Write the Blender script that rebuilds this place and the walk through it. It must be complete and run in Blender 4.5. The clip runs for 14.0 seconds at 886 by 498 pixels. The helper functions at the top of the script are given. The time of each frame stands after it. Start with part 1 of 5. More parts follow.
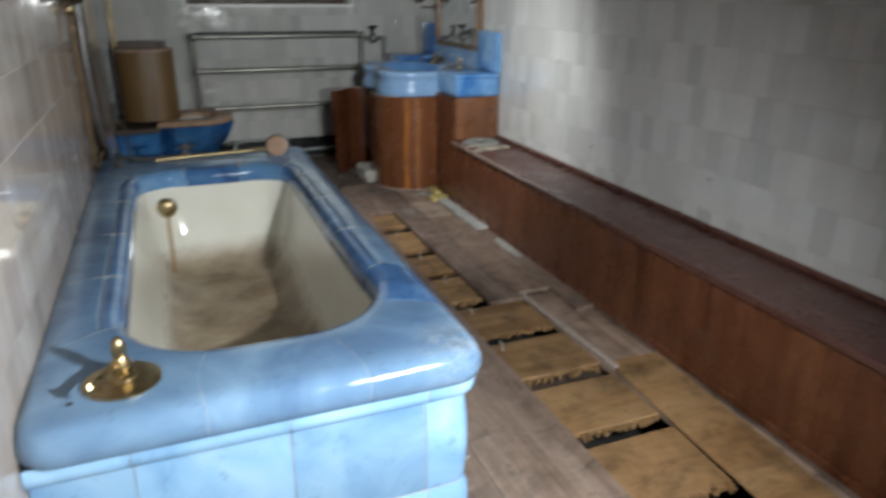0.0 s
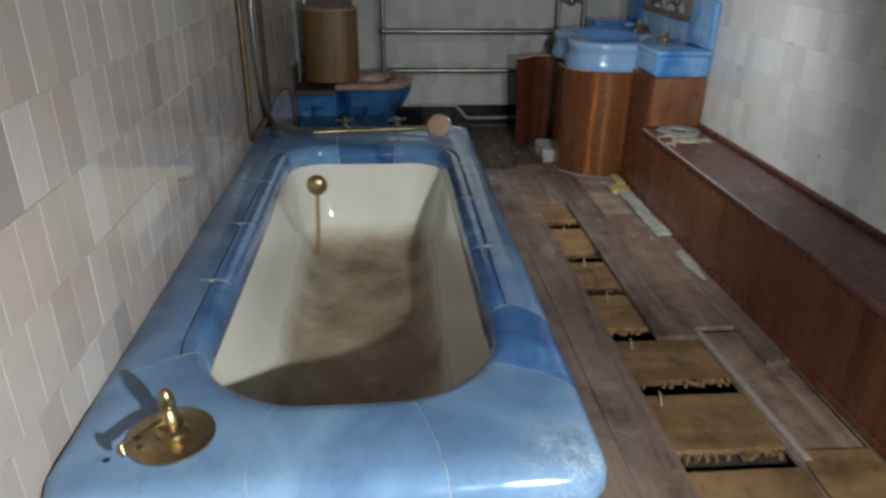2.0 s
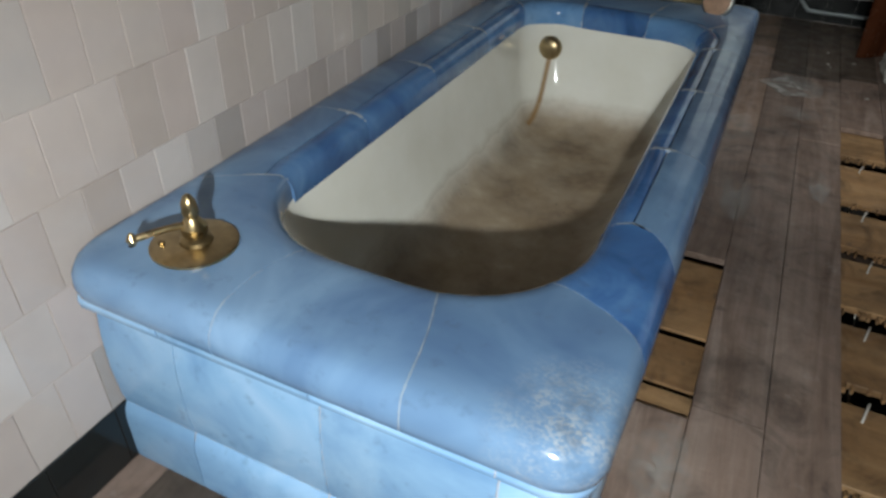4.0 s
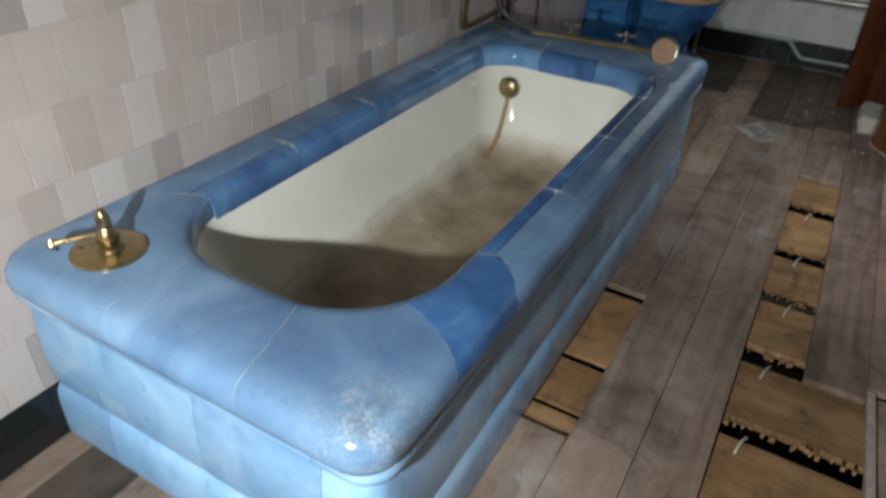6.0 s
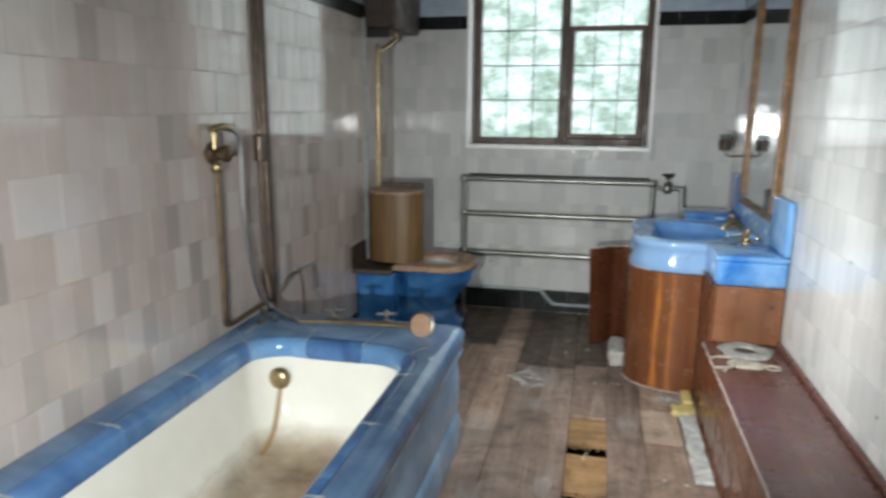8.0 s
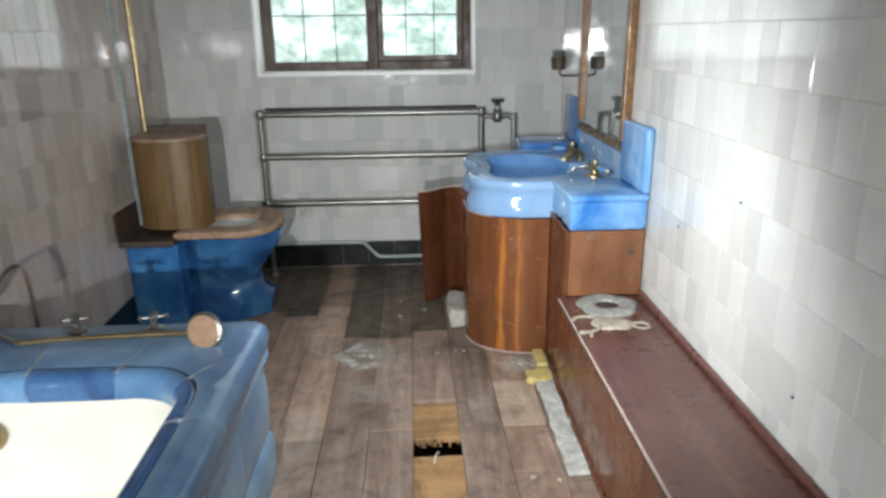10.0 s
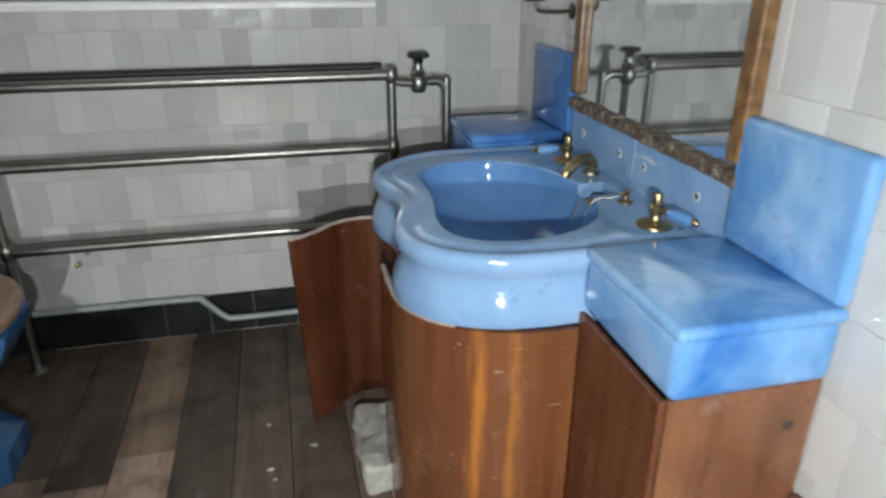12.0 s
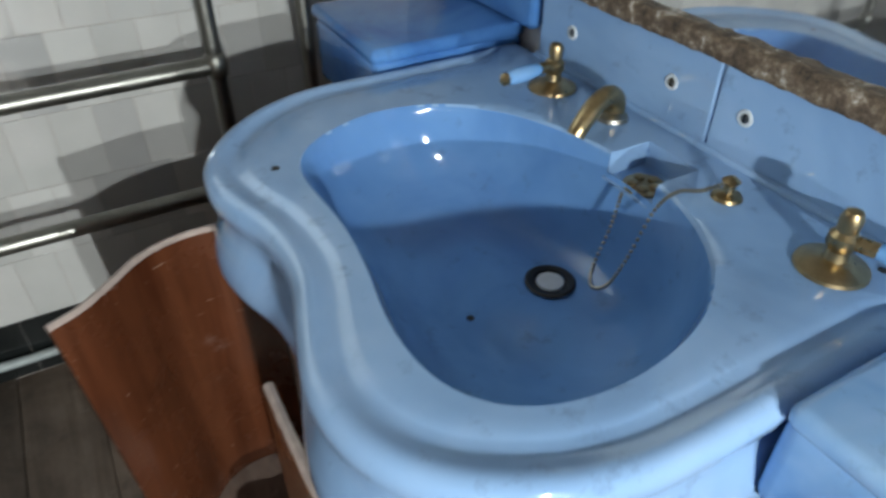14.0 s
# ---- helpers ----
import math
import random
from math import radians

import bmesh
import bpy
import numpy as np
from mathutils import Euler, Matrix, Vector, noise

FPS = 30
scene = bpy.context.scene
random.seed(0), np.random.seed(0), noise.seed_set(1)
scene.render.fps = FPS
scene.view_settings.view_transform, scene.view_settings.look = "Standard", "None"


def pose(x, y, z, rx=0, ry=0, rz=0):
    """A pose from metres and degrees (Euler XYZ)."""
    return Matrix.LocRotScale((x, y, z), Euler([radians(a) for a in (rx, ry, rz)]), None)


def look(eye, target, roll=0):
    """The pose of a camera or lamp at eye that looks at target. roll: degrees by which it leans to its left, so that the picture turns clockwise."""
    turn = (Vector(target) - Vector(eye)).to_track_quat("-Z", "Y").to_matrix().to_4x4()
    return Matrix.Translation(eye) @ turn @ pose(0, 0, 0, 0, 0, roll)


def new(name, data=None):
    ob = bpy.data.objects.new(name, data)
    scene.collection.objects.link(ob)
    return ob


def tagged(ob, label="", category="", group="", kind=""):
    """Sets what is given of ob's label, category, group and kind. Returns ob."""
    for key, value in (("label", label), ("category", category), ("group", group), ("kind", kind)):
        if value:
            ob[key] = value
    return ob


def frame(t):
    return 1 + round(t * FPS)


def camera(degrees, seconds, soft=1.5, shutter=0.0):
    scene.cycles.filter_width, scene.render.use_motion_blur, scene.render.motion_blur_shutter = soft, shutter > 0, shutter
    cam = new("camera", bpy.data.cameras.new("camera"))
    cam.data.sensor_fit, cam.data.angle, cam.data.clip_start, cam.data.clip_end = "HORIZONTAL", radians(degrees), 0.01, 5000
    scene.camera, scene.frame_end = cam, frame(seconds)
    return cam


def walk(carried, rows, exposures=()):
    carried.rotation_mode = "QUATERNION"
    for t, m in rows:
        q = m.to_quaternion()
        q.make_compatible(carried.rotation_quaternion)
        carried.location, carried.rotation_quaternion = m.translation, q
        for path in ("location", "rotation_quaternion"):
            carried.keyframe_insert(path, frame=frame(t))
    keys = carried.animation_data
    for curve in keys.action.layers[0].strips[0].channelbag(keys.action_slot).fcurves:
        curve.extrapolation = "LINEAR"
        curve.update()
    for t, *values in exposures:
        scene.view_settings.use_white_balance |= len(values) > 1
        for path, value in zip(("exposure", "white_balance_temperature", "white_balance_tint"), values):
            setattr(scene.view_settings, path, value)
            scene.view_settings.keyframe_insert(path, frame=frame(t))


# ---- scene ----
cam = camera(66.4, 14.0, 2.8, 0.5)
PATH = [
    (0, (0.396, -0.046, 1.338), (1.091, 1.688, 0.624), 0.5),
    (0.5, (0.407, -0.031, 1.344), (0.778, 1.753, 0.52), 0.6),
    (1, (0.478, -0.007, 1.364), (0.737, 1.789, 0.525), 0.5),
    (1.5, (0.583, 0.168, 1.389), (0.836, 1.962, 0.543), 0.7),
    (2, (0.636, 0.338, 1.399), (0.789, 2.144, 0.555), 0.8),
    (2.5, (0.742, 0.473, 1.368), (0.67, 2.272, 0.497), 0.9),
    (3, (0.844, 0.538, 1.346), (0.496, 2.243, 0.359), 1.5),
    (3.5, (0.932, 0.606, 1.267), (0.373, 2.145, 0.118), 1.3),
    (5.8, (1.408, 0.66, 1.368), (0.605, 2.094, 0.229), 2.6),
    (6, (1.415, 0.659, 1.391), (0.613, 2.118, 0.282), 2.8),
    (6.5, (1.475, 0.69, 1.474), (0.620, 2.242, 0.540), 1.5),
    (7, (1.48, 0.671, 1.494), (0.681, 2.372, 0.81), 1.3),
    (7.5, (1.478, 0.705, 1.515), (0.795, 2.519, 1.023), 1.1),
    (8, (1.553, 0.756, 1.501), (1.115, 2.663, 1.088), 0.4),
    (8.5, (1.554, 0.805, 1.495), (1.354, 2.751, 1.083), 0.5),
    (8.7, (1.567, 0.821, 1.495), (1.402, 2.771, 1.082), 0.4),
    (10.8, (1.461, 2.188, 1.421), (1.691, 4.032, 0.681), -0.1),
    (11, (1.46, 2.371, 1.42), (1.719, 4.208, 0.671), 0.2),
    (11.5, (1.515, 2.809, 1.4), (1.843, 4.638, 0.66), 0.2),
    (12, (1.531, 3.213, 1.365), (1.963, 4.997, 0.572), 0.2),
    (12.5, (1.523, 3.532, 1.365), (1.986, 5.243, 0.439), 0.4),
    (13, (1.54, 3.863, 1.331), (2.026, 5.513, 0.309), -0.1),
    (13.5, (1.582, 4.043, 1.289), (2.237, 5.563, 0.167), 0.3),
    (14, (1.658, 4.171, 1.285), (2.448, 5.549, 0.069), 0.4),
]

EXPOSURES = [(0, -0.42), (0.5, -0.78), (1.0, -0.82), (2.5, -0.68), (3.5, -0.86), (6.0, -0.58), (7.0, -0.16), (7.6, 0.24), (8.7, 0.54), (10.8, 0.66), (12.0, 0.55), (13.0, 0.66), (14, 0.86)]
TORCH, TORCH_AIM, TORCH_W = (1.16, 0.12, 1.26), (0.82, 1.60, 0.33), 315
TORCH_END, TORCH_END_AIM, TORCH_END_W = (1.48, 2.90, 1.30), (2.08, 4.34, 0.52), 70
WINDOW_W, GARDEN_GLOW = 3.2, 0.55
walk(cam, [(t, look(eye, aim, roll)) for t, eye, aim, roll in PATH], EXPOSURES)

# ---- world and light ----
world = bpy.data.worlds.new("sky")
scene.world = world
world.use_nodes = True
wn = world.node_tree.nodes
sky = wn.new("ShaderNodeTexSky")
sky.sky_type, sky.sun_disc, sky.sun_elevation, sky.sun_rotation = "NISHITA", False, radians(42), radians(200)
wn["Background"].inputs["Strength"].default_value = 0.12
world.node_tree.links.new(sky.outputs["Color"], wn["Background"].inputs["Color"])


def lamp(name, kind, m, energy, color, **extra):
    data = bpy.data.lights.new(name, kind)
    data.energy, data.color = energy, color
    if kind == "SUN":
        data.angle = extra["angle"]
    elif kind == "AREA":
        data.shape, data.size, data.size_y = "RECTANGLE", extra["size"], extra["size_y"]
    else:
        data.shadow_soft_size, data.spot_size, data.spot_blend = extra["soft"], extra["spread"], extra["blend"]
    ob = new(name, data)
    ob.matrix_world = m
    return ob


# overcast daylight, and the glow of the sky in the window's opening
lamp("sun", "SUN", look((0, 0, 9), (-0.5, 3.0, 0)), 0.8, (1, 0.97, 0.92), angle=radians(20))
lamp("window_daylight", "AREA", look((1.24, 5.845, 1.87), (1.24, 3.2, 1.87)), WINDOW_W, (0.93, 0.97, 1.0), size=1.24, size_y=1.22)
# two fixed lamps stand in for the white light of one carried hand torch: over the bath, where the walk begins, and an
# added one towards the basin, where it ends
lamp("torch_stand_in", "SPOT", look(TORCH, TORCH_AIM), TORCH_W, (0.95, 1.0, 0.995), soft=0.022, spread=radians(122), blend=1.0)
lamp("torch_stand_in", "SPOT", look(TORCH_END, TORCH_END_AIM), TORCH_END_W, (0.95, 1.0, 0.995), soft=0.022, spread=radians(146), blend=1.0)


# ---- materials ----
class Mat:
    """A small node builder for one principled material."""

    def __init__(self, name, rough=0.5, metal=0.0, **inputs):
        self.m = bpy.data.materials.new(name)
        self.m.use_nodes = True
        self.t = self.m.node_tree
        self.b = self.t.nodes["Principled BSDF"]
        self.set(Roughness=rough, Metallic=metal)
        for k, v in inputs.items():
            self.b.inputs[k.replace("_", " ")].default_value = v
        self.co = self.t.nodes.new("ShaderNodeNewGeometry").outputs["Position"]

    def set(self, **kw):
        for k, v in kw.items():
            self.b.inputs[k].default_value = v

    def link(self, a, b):
        self.t.links.new(a, b)

    def node(self, kind, **props):
        n = self.t.nodes.new("ShaderNode" + kind)
        if "operation" in props:
            n.operation = props["operation"]
        if "use_clamp" in props:
            n.use_clamp = props["use_clamp"]
        if "blend_type" in props:
            n.data_type, n.blend_type = props["data_type"], props["blend_type"]
        return n

    def scaled(self, sx, sy, sz):
        n = self.node("Vector" + "Math", operation="MULTIPLY")
        self.link(self.co, n.inputs[0])
        n.inputs[1].default_value = (sx, sy, sz)
        return n.outputs[0]

    def noise(self, scale, detail=4, rough=0.6, vec=None, distort=0.0):
        n = self.node("TexNoise")
        n.inputs["Scale"].default_value, n.inputs["Detail"].default_value = scale, detail
        n.inputs["Roughness"].default_value, n.inputs["Distortion"].default_value = rough, distort
        self.link(vec or self.co, n.inputs["Vector"])
        return n.outputs["Fac"]

    def ramp(self, fac, stops):
        n = self.node("ValToRGB")
        e = n.color_ramp.elements
        while len(e) < len(stops):
            e.new(0.5)
        for el, (p, c) in zip(e, stops):
            el.position, el.color = p, (*(c if isinstance(c, tuple) else (c, c, c)), 1)
        self.link(fac, n.inputs[0])
        return n.outputs["Color"]

    def mix(self, fac, a, b, mode="MIX"):
        n = self.node("Mix", data_type="RGBA", blend_type=mode)
        for sock, v in ((n.inputs[0], fac), (n.inputs[6], a), (n.inputs[7], b)):
            if isinstance(v, (int, float)):
                sock.default_value = v
            elif isinstance(v, tuple):
                sock.default_value = (*v, 1)
            else:
                self.link(v, sock)
        return n.outputs[2]

    def math(self, op, a, b=0.0, clamp=False):
        n = self.node("Math", operation=op, use_clamp=clamp)
        for sock, v in ((n.inputs[0], a), (n.inputs[1], b)):
            if isinstance(v, (int, float)):
                sock.default_value = v
            else:
                self.link(v, sock)
        return n.outputs[0]

    def xyz(self):
        n = self.node("SeparateXYZ")
        self.link(self.co, n.inputs[0])
        return n.outputs

    def color(self, out):
        self.link(out, self.b.inputs["Base Color"])
        return self

    def rough(self, out):
        self.link(out, self.b.inputs["Roughness"])
        return self

    def bump(self, fac, strength=0.2, distance=0.002):
        n = self.node("Bump")
        n.inputs["Strength"].default_value, n.inputs["Distance"].default_value = strength, distance
        self.link(fac, n.inputs["Height"])
        self.link(n.outputs[0], self.b.inputs["Normal"])
        return self

    def random(self, island=False):
        return self.t.nodes["Geometry"].outputs["Random Per Island"] if island else self.node("ObjectInfo").outputs["Random"]


def tile_material(name, island, tones):
    k = Mat(name, 0.08, Specular_IOR_Level=0.8)
    base = k.ramp(k.random(island), tones)
    cloud = k.ramp(k.noise(9, 3), [(0.3, 0.92), (0.7, 1.0)])
    k.color(k.mix(1.0, base, cloud, "MULTIPLY"))
    k.rough(k.ramp(k.noise(14, 4), [(0.35, 0.035), (0.75, 0.15)]))
    return k.bump(k.noise(11, 2), 0.16, 0.005).m


WARM = [(0.0, (0.423, 0.363, 0.328)), (0.12, (0.451, 0.386, 0.352)), (0.32, (0.484, 0.423, 0.384)), (0.52, (0.475, 0.4, 0.365)), (0.7, (0.503, 0.446, 0.412)), (0.84, (0.54, 0.493, 0.463)), (0.91, (0.423, 0.377, 0.347)), (0.95, (0.348, 0.307, 0.282)), (1.0, (0.367, 0.326, 0.301))]
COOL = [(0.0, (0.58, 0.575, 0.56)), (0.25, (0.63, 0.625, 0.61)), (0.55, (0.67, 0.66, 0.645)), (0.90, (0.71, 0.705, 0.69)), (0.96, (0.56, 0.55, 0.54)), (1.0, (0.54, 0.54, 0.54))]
# the end wall's weaker light is put into a darkened copy of COOL
COOL_DIM = [(p, tuple(v * f for v, f in zip(q, (0.76, 0.77, 0.76)))) for p, q in COOL]


def plain(name, color, rough=0.5, metal=0.0, var=0.2, scale=12.0, bump=0.0, fine=90.0):
    k = Mat(name, rough, metal)
    dark = tuple(c * (1 - var) for c in color)
    light = tuple(min(1, c * (1 + var * 0.6)) for c in color)
    a = k.ramp(k.noise(scale, 5), [(0.3, dark), (0.7, light)])
    b = k.ramp(k.noise(fine, 3), [(0.3, 0.88), (0.7, 1.0)])
    k.color(k.mix(1.0, a, b, "MULTIPLY"))
    k.rough(k.ramp(k.noise(scale * 1.7, 4), [(0.3, max(0.02, rough * 0.75)), (0.75, min(1, rough * 1.3))]))
    if bump:
        k.bump(k.noise(fine, 4), bump)
    return k.m


def blue_glaze(name, dark, mid, light, rough=0.12, scale=5.0, tone=0.25, worn_at=None):
    k = Mat(name, rough)
    col = k.ramp(k.noise(scale, 4, 0.55, distort=0.6), [(0.30, dark), (0.52, mid), (0.75, light)])
    col = k.mix(1.0, col, k.ramp(k.random(), [(0, 1 - tone), (0.6, 1.0), (1, 1 + tone * 0.4)]), "MULTIPLY")
    dirt = k.ramp(k.noise(26, 6, 0.7), [(0.58, 0.0), (0.74, 1.0)])
    col = k.mix(k.math("MULTIPLY", dirt, 0.4), col, (0.07, 0.10, 0.15))
    gloss = k.ramp(k.noise(18, 5), [(0.35, rough * 0.6), (0.7, rough * 2.2)])
    if worn_at:
        near = k.node("VectorMath", operation="DISTANCE")
        k.link(k.co, near.inputs[0])
        near.inputs[1].default_value = worn_at
        reach = k.math("SUBTRACT", 1.0, k.math("MULTIPLY", near.outputs["Value"], 7.0), True)
        grit = k.ramp(k.noise(150, 3, 0.7), [(0.44, 0.0), (0.56, 1.0)])
        patchy = k.ramp(k.noise(22, 5, 0.7), [(0.38, 0.0), (0.60, 1.0)])
        worn = k.math("MULTIPLY", k.math("MULTIPLY", reach, 0.85, True), k.math("MULTIPLY", grit, patchy))
        col = k.mix(worn, col, (0.40, 0.41, 0.40))
        smear = k.math("MULTIPLY", reach, k.ramp(k.noise(14, 6, 0.75), [(0.46, 0.0), (0.62, 0.85)]))
        col = k.mix(smear, col, (0.08, 0.115, 0.17))
    k.color(col)
    k.rough(gloss)
    return k.bump(k.noise(9, 3), 0.15, 0.004).m


def wood(name, dark, mid, light, rough, grain=(26, 26, 1.6), bump=0.15, wear=0.0, stain_fac=0.35, at=(0.32, 0.5, 0.68), figure=()):
    k = Mat(name, rough)
    g = k.noise(1.0, 6, 0.65, k.scaled(*grain), 1.2)
    f = k.noise(1.0, 4, 0.7, k.scaled(*(v * 6 for v in grain)))
    col = k.ramp(g, list(zip(at, (dark, mid, light))))
    col = k.mix(1.0, col, k.ramp(f, [(0.3, 0.86 if stain_fac > 0.9 else 0.75), (0.7, 1.0)]), "MULTIPLY")
    col = k.mix(1.0, col, k.ramp(k.random(), [(0, 0.82), (1, 1.12)]), "MULTIPLY")
    stain = k.ramp(k.noise(2.6, 6, 0.65, distort=0.5), [(0.34, 0.62), (0.50, 1.0), (0.66, 1.0), (0.80, 1.15)])
    col = k.mix(stain_fac, col, k.mix(1.0, col, stain, "MULTIPLY"))
    if stain_fac > 0.9:
        blotch = k.ramp(k.noise(5.5, 7, 0.7, distort=1.0), [(0.34, 0.52), (0.47, 0.86), (0.60, 1.0), (0.74, 1.22)])
        col = k.mix(1.0, col, blotch, "MULTIPLY")
        spot = k.ramp(k.noise(17, 3, 0.5, k.scaled(1.0, 0.6, 1.0)), [(0.66, 0.0), (0.74, 1.0)])
        col = k.mix(k.math("MULTIPLY", spot, 0.55), col, (0.05, 0.035, 0.028))
    if figure:
        x, y, z = k.xyz()
        wave = k.math("ADD", x, k.math("MULTIPLY", k.math("SUBTRACT", k.noise(1.0, 4, 0.6, k.scaled(9, 9, 3.6)), 0.5), 0.06))
        for at_x, half, tone in figure:
            band = k.ramp(k.math("ABSOLUTE", k.math("SUBTRACT", wave, at_x)), [(half * 0.25, 1.0), (half, 0.0)])
            band = k.math("MULTIPLY", band, k.ramp(k.noise(1.0, 5, 0.7, k.scaled(30, 30, 2.6)), [(0.34, 0.1), (0.58, 1.0)]))
            col = k.mix(k.math("MULTIPLY", band, tone), col, (0.46, 0.165, 0.032))
        cut = k.noise(1.0, 2, 0.5, k.scaled(9, 60, 130))
        col = k.mix(k.math("MULTIPLY", k.ramp(cut, [(0.73, 0.0), (0.76, 1.0)]), 0.5), col, (0.42, 0.30, 0.22))
    if wear:
        w = k.ramp(k.noise(7, 8, 0.75), [(0.60, 0.0), (0.70, 1.0)])
        col = k.mix(k.math("MULTIPLY", w, wear), col, (0.42, 0.39, 0.36))
    k.color(col)
    k.rough(k.ramp(k.noise(11, 5), [(0.3, rough * 0.7), (0.75, min(1, rough * 1.5))]))
    return k.bump(f, bump, 0.0015).m


TILE, TILE_FAR = tile_material("cream_wall_tile", False, WARM), tile_material("cream_wall_tile_joined", True, WARM)
TILE_COOL, TILE_COOL_FAR = tile_material("white_wall_tile", False, COOL), tile_material("white_wall_tile_joined", True, COOL)
TILE_DIM, TILE_DIM_FAR = tile_material("dimmed_white_wall_tile", False, COOL_DIM), tile_material("dimmed_white_wall_tile_joined", True, COOL_DIM)
GROUT = plain("grout", (0.47, 0.42, 0.385), 0.85)
BLACK_TILE = plain("black_glazed_tile", (0.012, 0.014, 0.014), 0.15, var=0.4)
UPPER_PAINT = plain("blue_grey_wall_paint", (0.36, 0.42, 0.50), 0.7, bump=0.05)
CEILING_PAINT = plain("ceiling_paint", (0.62, 0.61, 0.59), 0.85, bump=0.05)
WHITE_PAINT = plain("white_gloss_paint", (0.78, 0.77, 0.75), 0.4, var=0.08)
BLUE_SIDE = blue_glaze("blue_tub_tile", (0.17, 0.335, 0.57), (0.26, 0.455, 0.69), (0.37, 0.56, 0.77))
BLUE_RIM = blue_glaze("blue_rim_tile", (0.085, 0.155, 0.285), (0.145, 0.25, 0.40), (0.24, 0.38, 0.555), 0.12, 3.5, 0.16, (0.97, 1.26, 0.55))
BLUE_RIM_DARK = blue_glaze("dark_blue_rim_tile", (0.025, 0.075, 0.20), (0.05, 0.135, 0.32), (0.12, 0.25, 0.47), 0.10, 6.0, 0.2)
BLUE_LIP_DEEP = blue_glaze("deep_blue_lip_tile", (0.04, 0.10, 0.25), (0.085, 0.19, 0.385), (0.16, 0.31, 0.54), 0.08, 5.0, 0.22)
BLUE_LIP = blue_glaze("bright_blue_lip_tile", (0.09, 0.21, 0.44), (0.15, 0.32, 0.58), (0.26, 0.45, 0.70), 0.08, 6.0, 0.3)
BLUE_BASIN = blue_glaze("blue_basin_china", (0.175, 0.305, 0.52), (0.24, 0.395, 0.625), (0.315, 0.47, 0.69), 0.07, 3.0, 0.08)
BLUE_BOWL = blue_glaze("deep_blue_bowl_glaze", (0.10, 0.23, 0.49), (0.15, 0.315, 0.595), (0.21, 0.385, 0.67), 0.06, 3.5, 0.08)
BLUE_SHELF = blue_glaze("mottled_blue_china", (0.025, 0.14, 0.43), (0.14, 0.32, 0.61), (0.33, 0.51, 0.74), 0.07, 4.0, 0.10)
BLUE_DEEP = blue_glaze("deep_blue_shelf_china", (0.03, 0.11, 0.33), (0.06, 0.18, 0.45), (0.11, 0.27, 0.56), 0.07, 4.5, 0.10)
BLUE_TOILET = blue_glaze("deep_blue_china", (0.012, 0.06, 0.20), (0.03, 0.125, 0.31), (0.08, 0.23, 0.44), 0.12)
CHINA = plain("white_china", (0.62, 0.63, 0.62), 0.1, var=0.06)
BRASS = plain("worn_brass", (0.44, 0.335, 0.18), 0.32, 1.0, 0.35, 30)
DULL_BRASS = plain("tarnished_brass", (0.44, 0.34, 0.19), 0.36, 1.0, 0.3, 25)
OLD_BRASS = plain("aged_brown_brass", (0.20, 0.14, 0.085), 0.46, 1.0, 0.35, 25)
BRONZE = plain("dark_bronze_pipe", (0.11, 0.08, 0.06), 0.4, 0.6, 0.3, 20)
NICKEL = plain("tarnished_nickel", (0.27, 0.27, 0.245), 0.38, 1.0, 0.18, 9, fine=40)
STEEL_HOSE = plain("steel_hose", (0.45, 0.45, 0.46), 0.35, 1.0, 0.2, 60)
LEAD = plain("grey_painted_pipe", (0.32, 0.36, 0.36), 0.5, var=0.3, scale=20)
BLACK_METAL = plain("blackened_iron", (0.02, 0.02, 0.02), 0.5, 0.3)
PINE = wood("raw_pine_subfloor", (0.25, 0.13, 0.05), (0.335, 0.19, 0.083), (0.42, 0.255, 0.12), 0.75, (0.8, 6, 6), 0.3, 0.12, 1.0)
BOARD = wood("grey_worn_floorboard", (0.175, 0.116, 0.086), (0.262, 0.185, 0.145), (0.342, 0.26, 0.214), 0.6, (11, 0.9, 11), 0.3, 0.35, 1.0)
BOARD_DARK = wood("dark_brown_floorboard", (0.062, 0.043, 0.030), (0.105, 0.077, 0.056), (0.155, 0.118, 0.09), 0.62, (11, 0.9, 11), 0.3, 0.25, 1.0)
BOARD_WARM = wood("brown_floorboard", (0.24, 0.155, 0.11), (0.35, 0.24, 0.18), (0.44, 0.32, 0.255), 0.58, (11, 0.9, 11), 0.3, 0.3, 1.0)
BOARD_BROWN = wood("dull_brown_floorboard", (0.14, 0.09, 0.06), (0.215, 0.147, 0.103), (0.29, 0.205, 0.15), 0.6, (11, 0.9, 11), 0.3, 0.3, 1.0)
MAHOGANY = wood("mahogany_panel", (0.095, 0.030, 0.014), (0.15, 0.052, 0.024), (0.20, 0.078, 0.036), 0.26, (11, 11, 0.8), 0.06, 0.10, 0.6)
SHELF_WOOD = wood("red_brown_varnished_top", (0.085, 0.033, 0.026), (0.13, 0.055, 0.043), (0.17, 0.08, 0.062), 0.3, (26, 1.6, 26), 0.08, 0.10)
STREAKED = wood("streaked_walnut_veneer", (0.125, 0.042, 0.017), (0.155, 0.055, 0.022), (0.19, 0.070, 0.027), 0.22, (4.5, 4.5, 0.45), 0.06, 0.10, 0.5, (0.38, 0.50, 0.62), ((1.888, 0.022, 0.85), (1.965, 0.015, 0.5)))
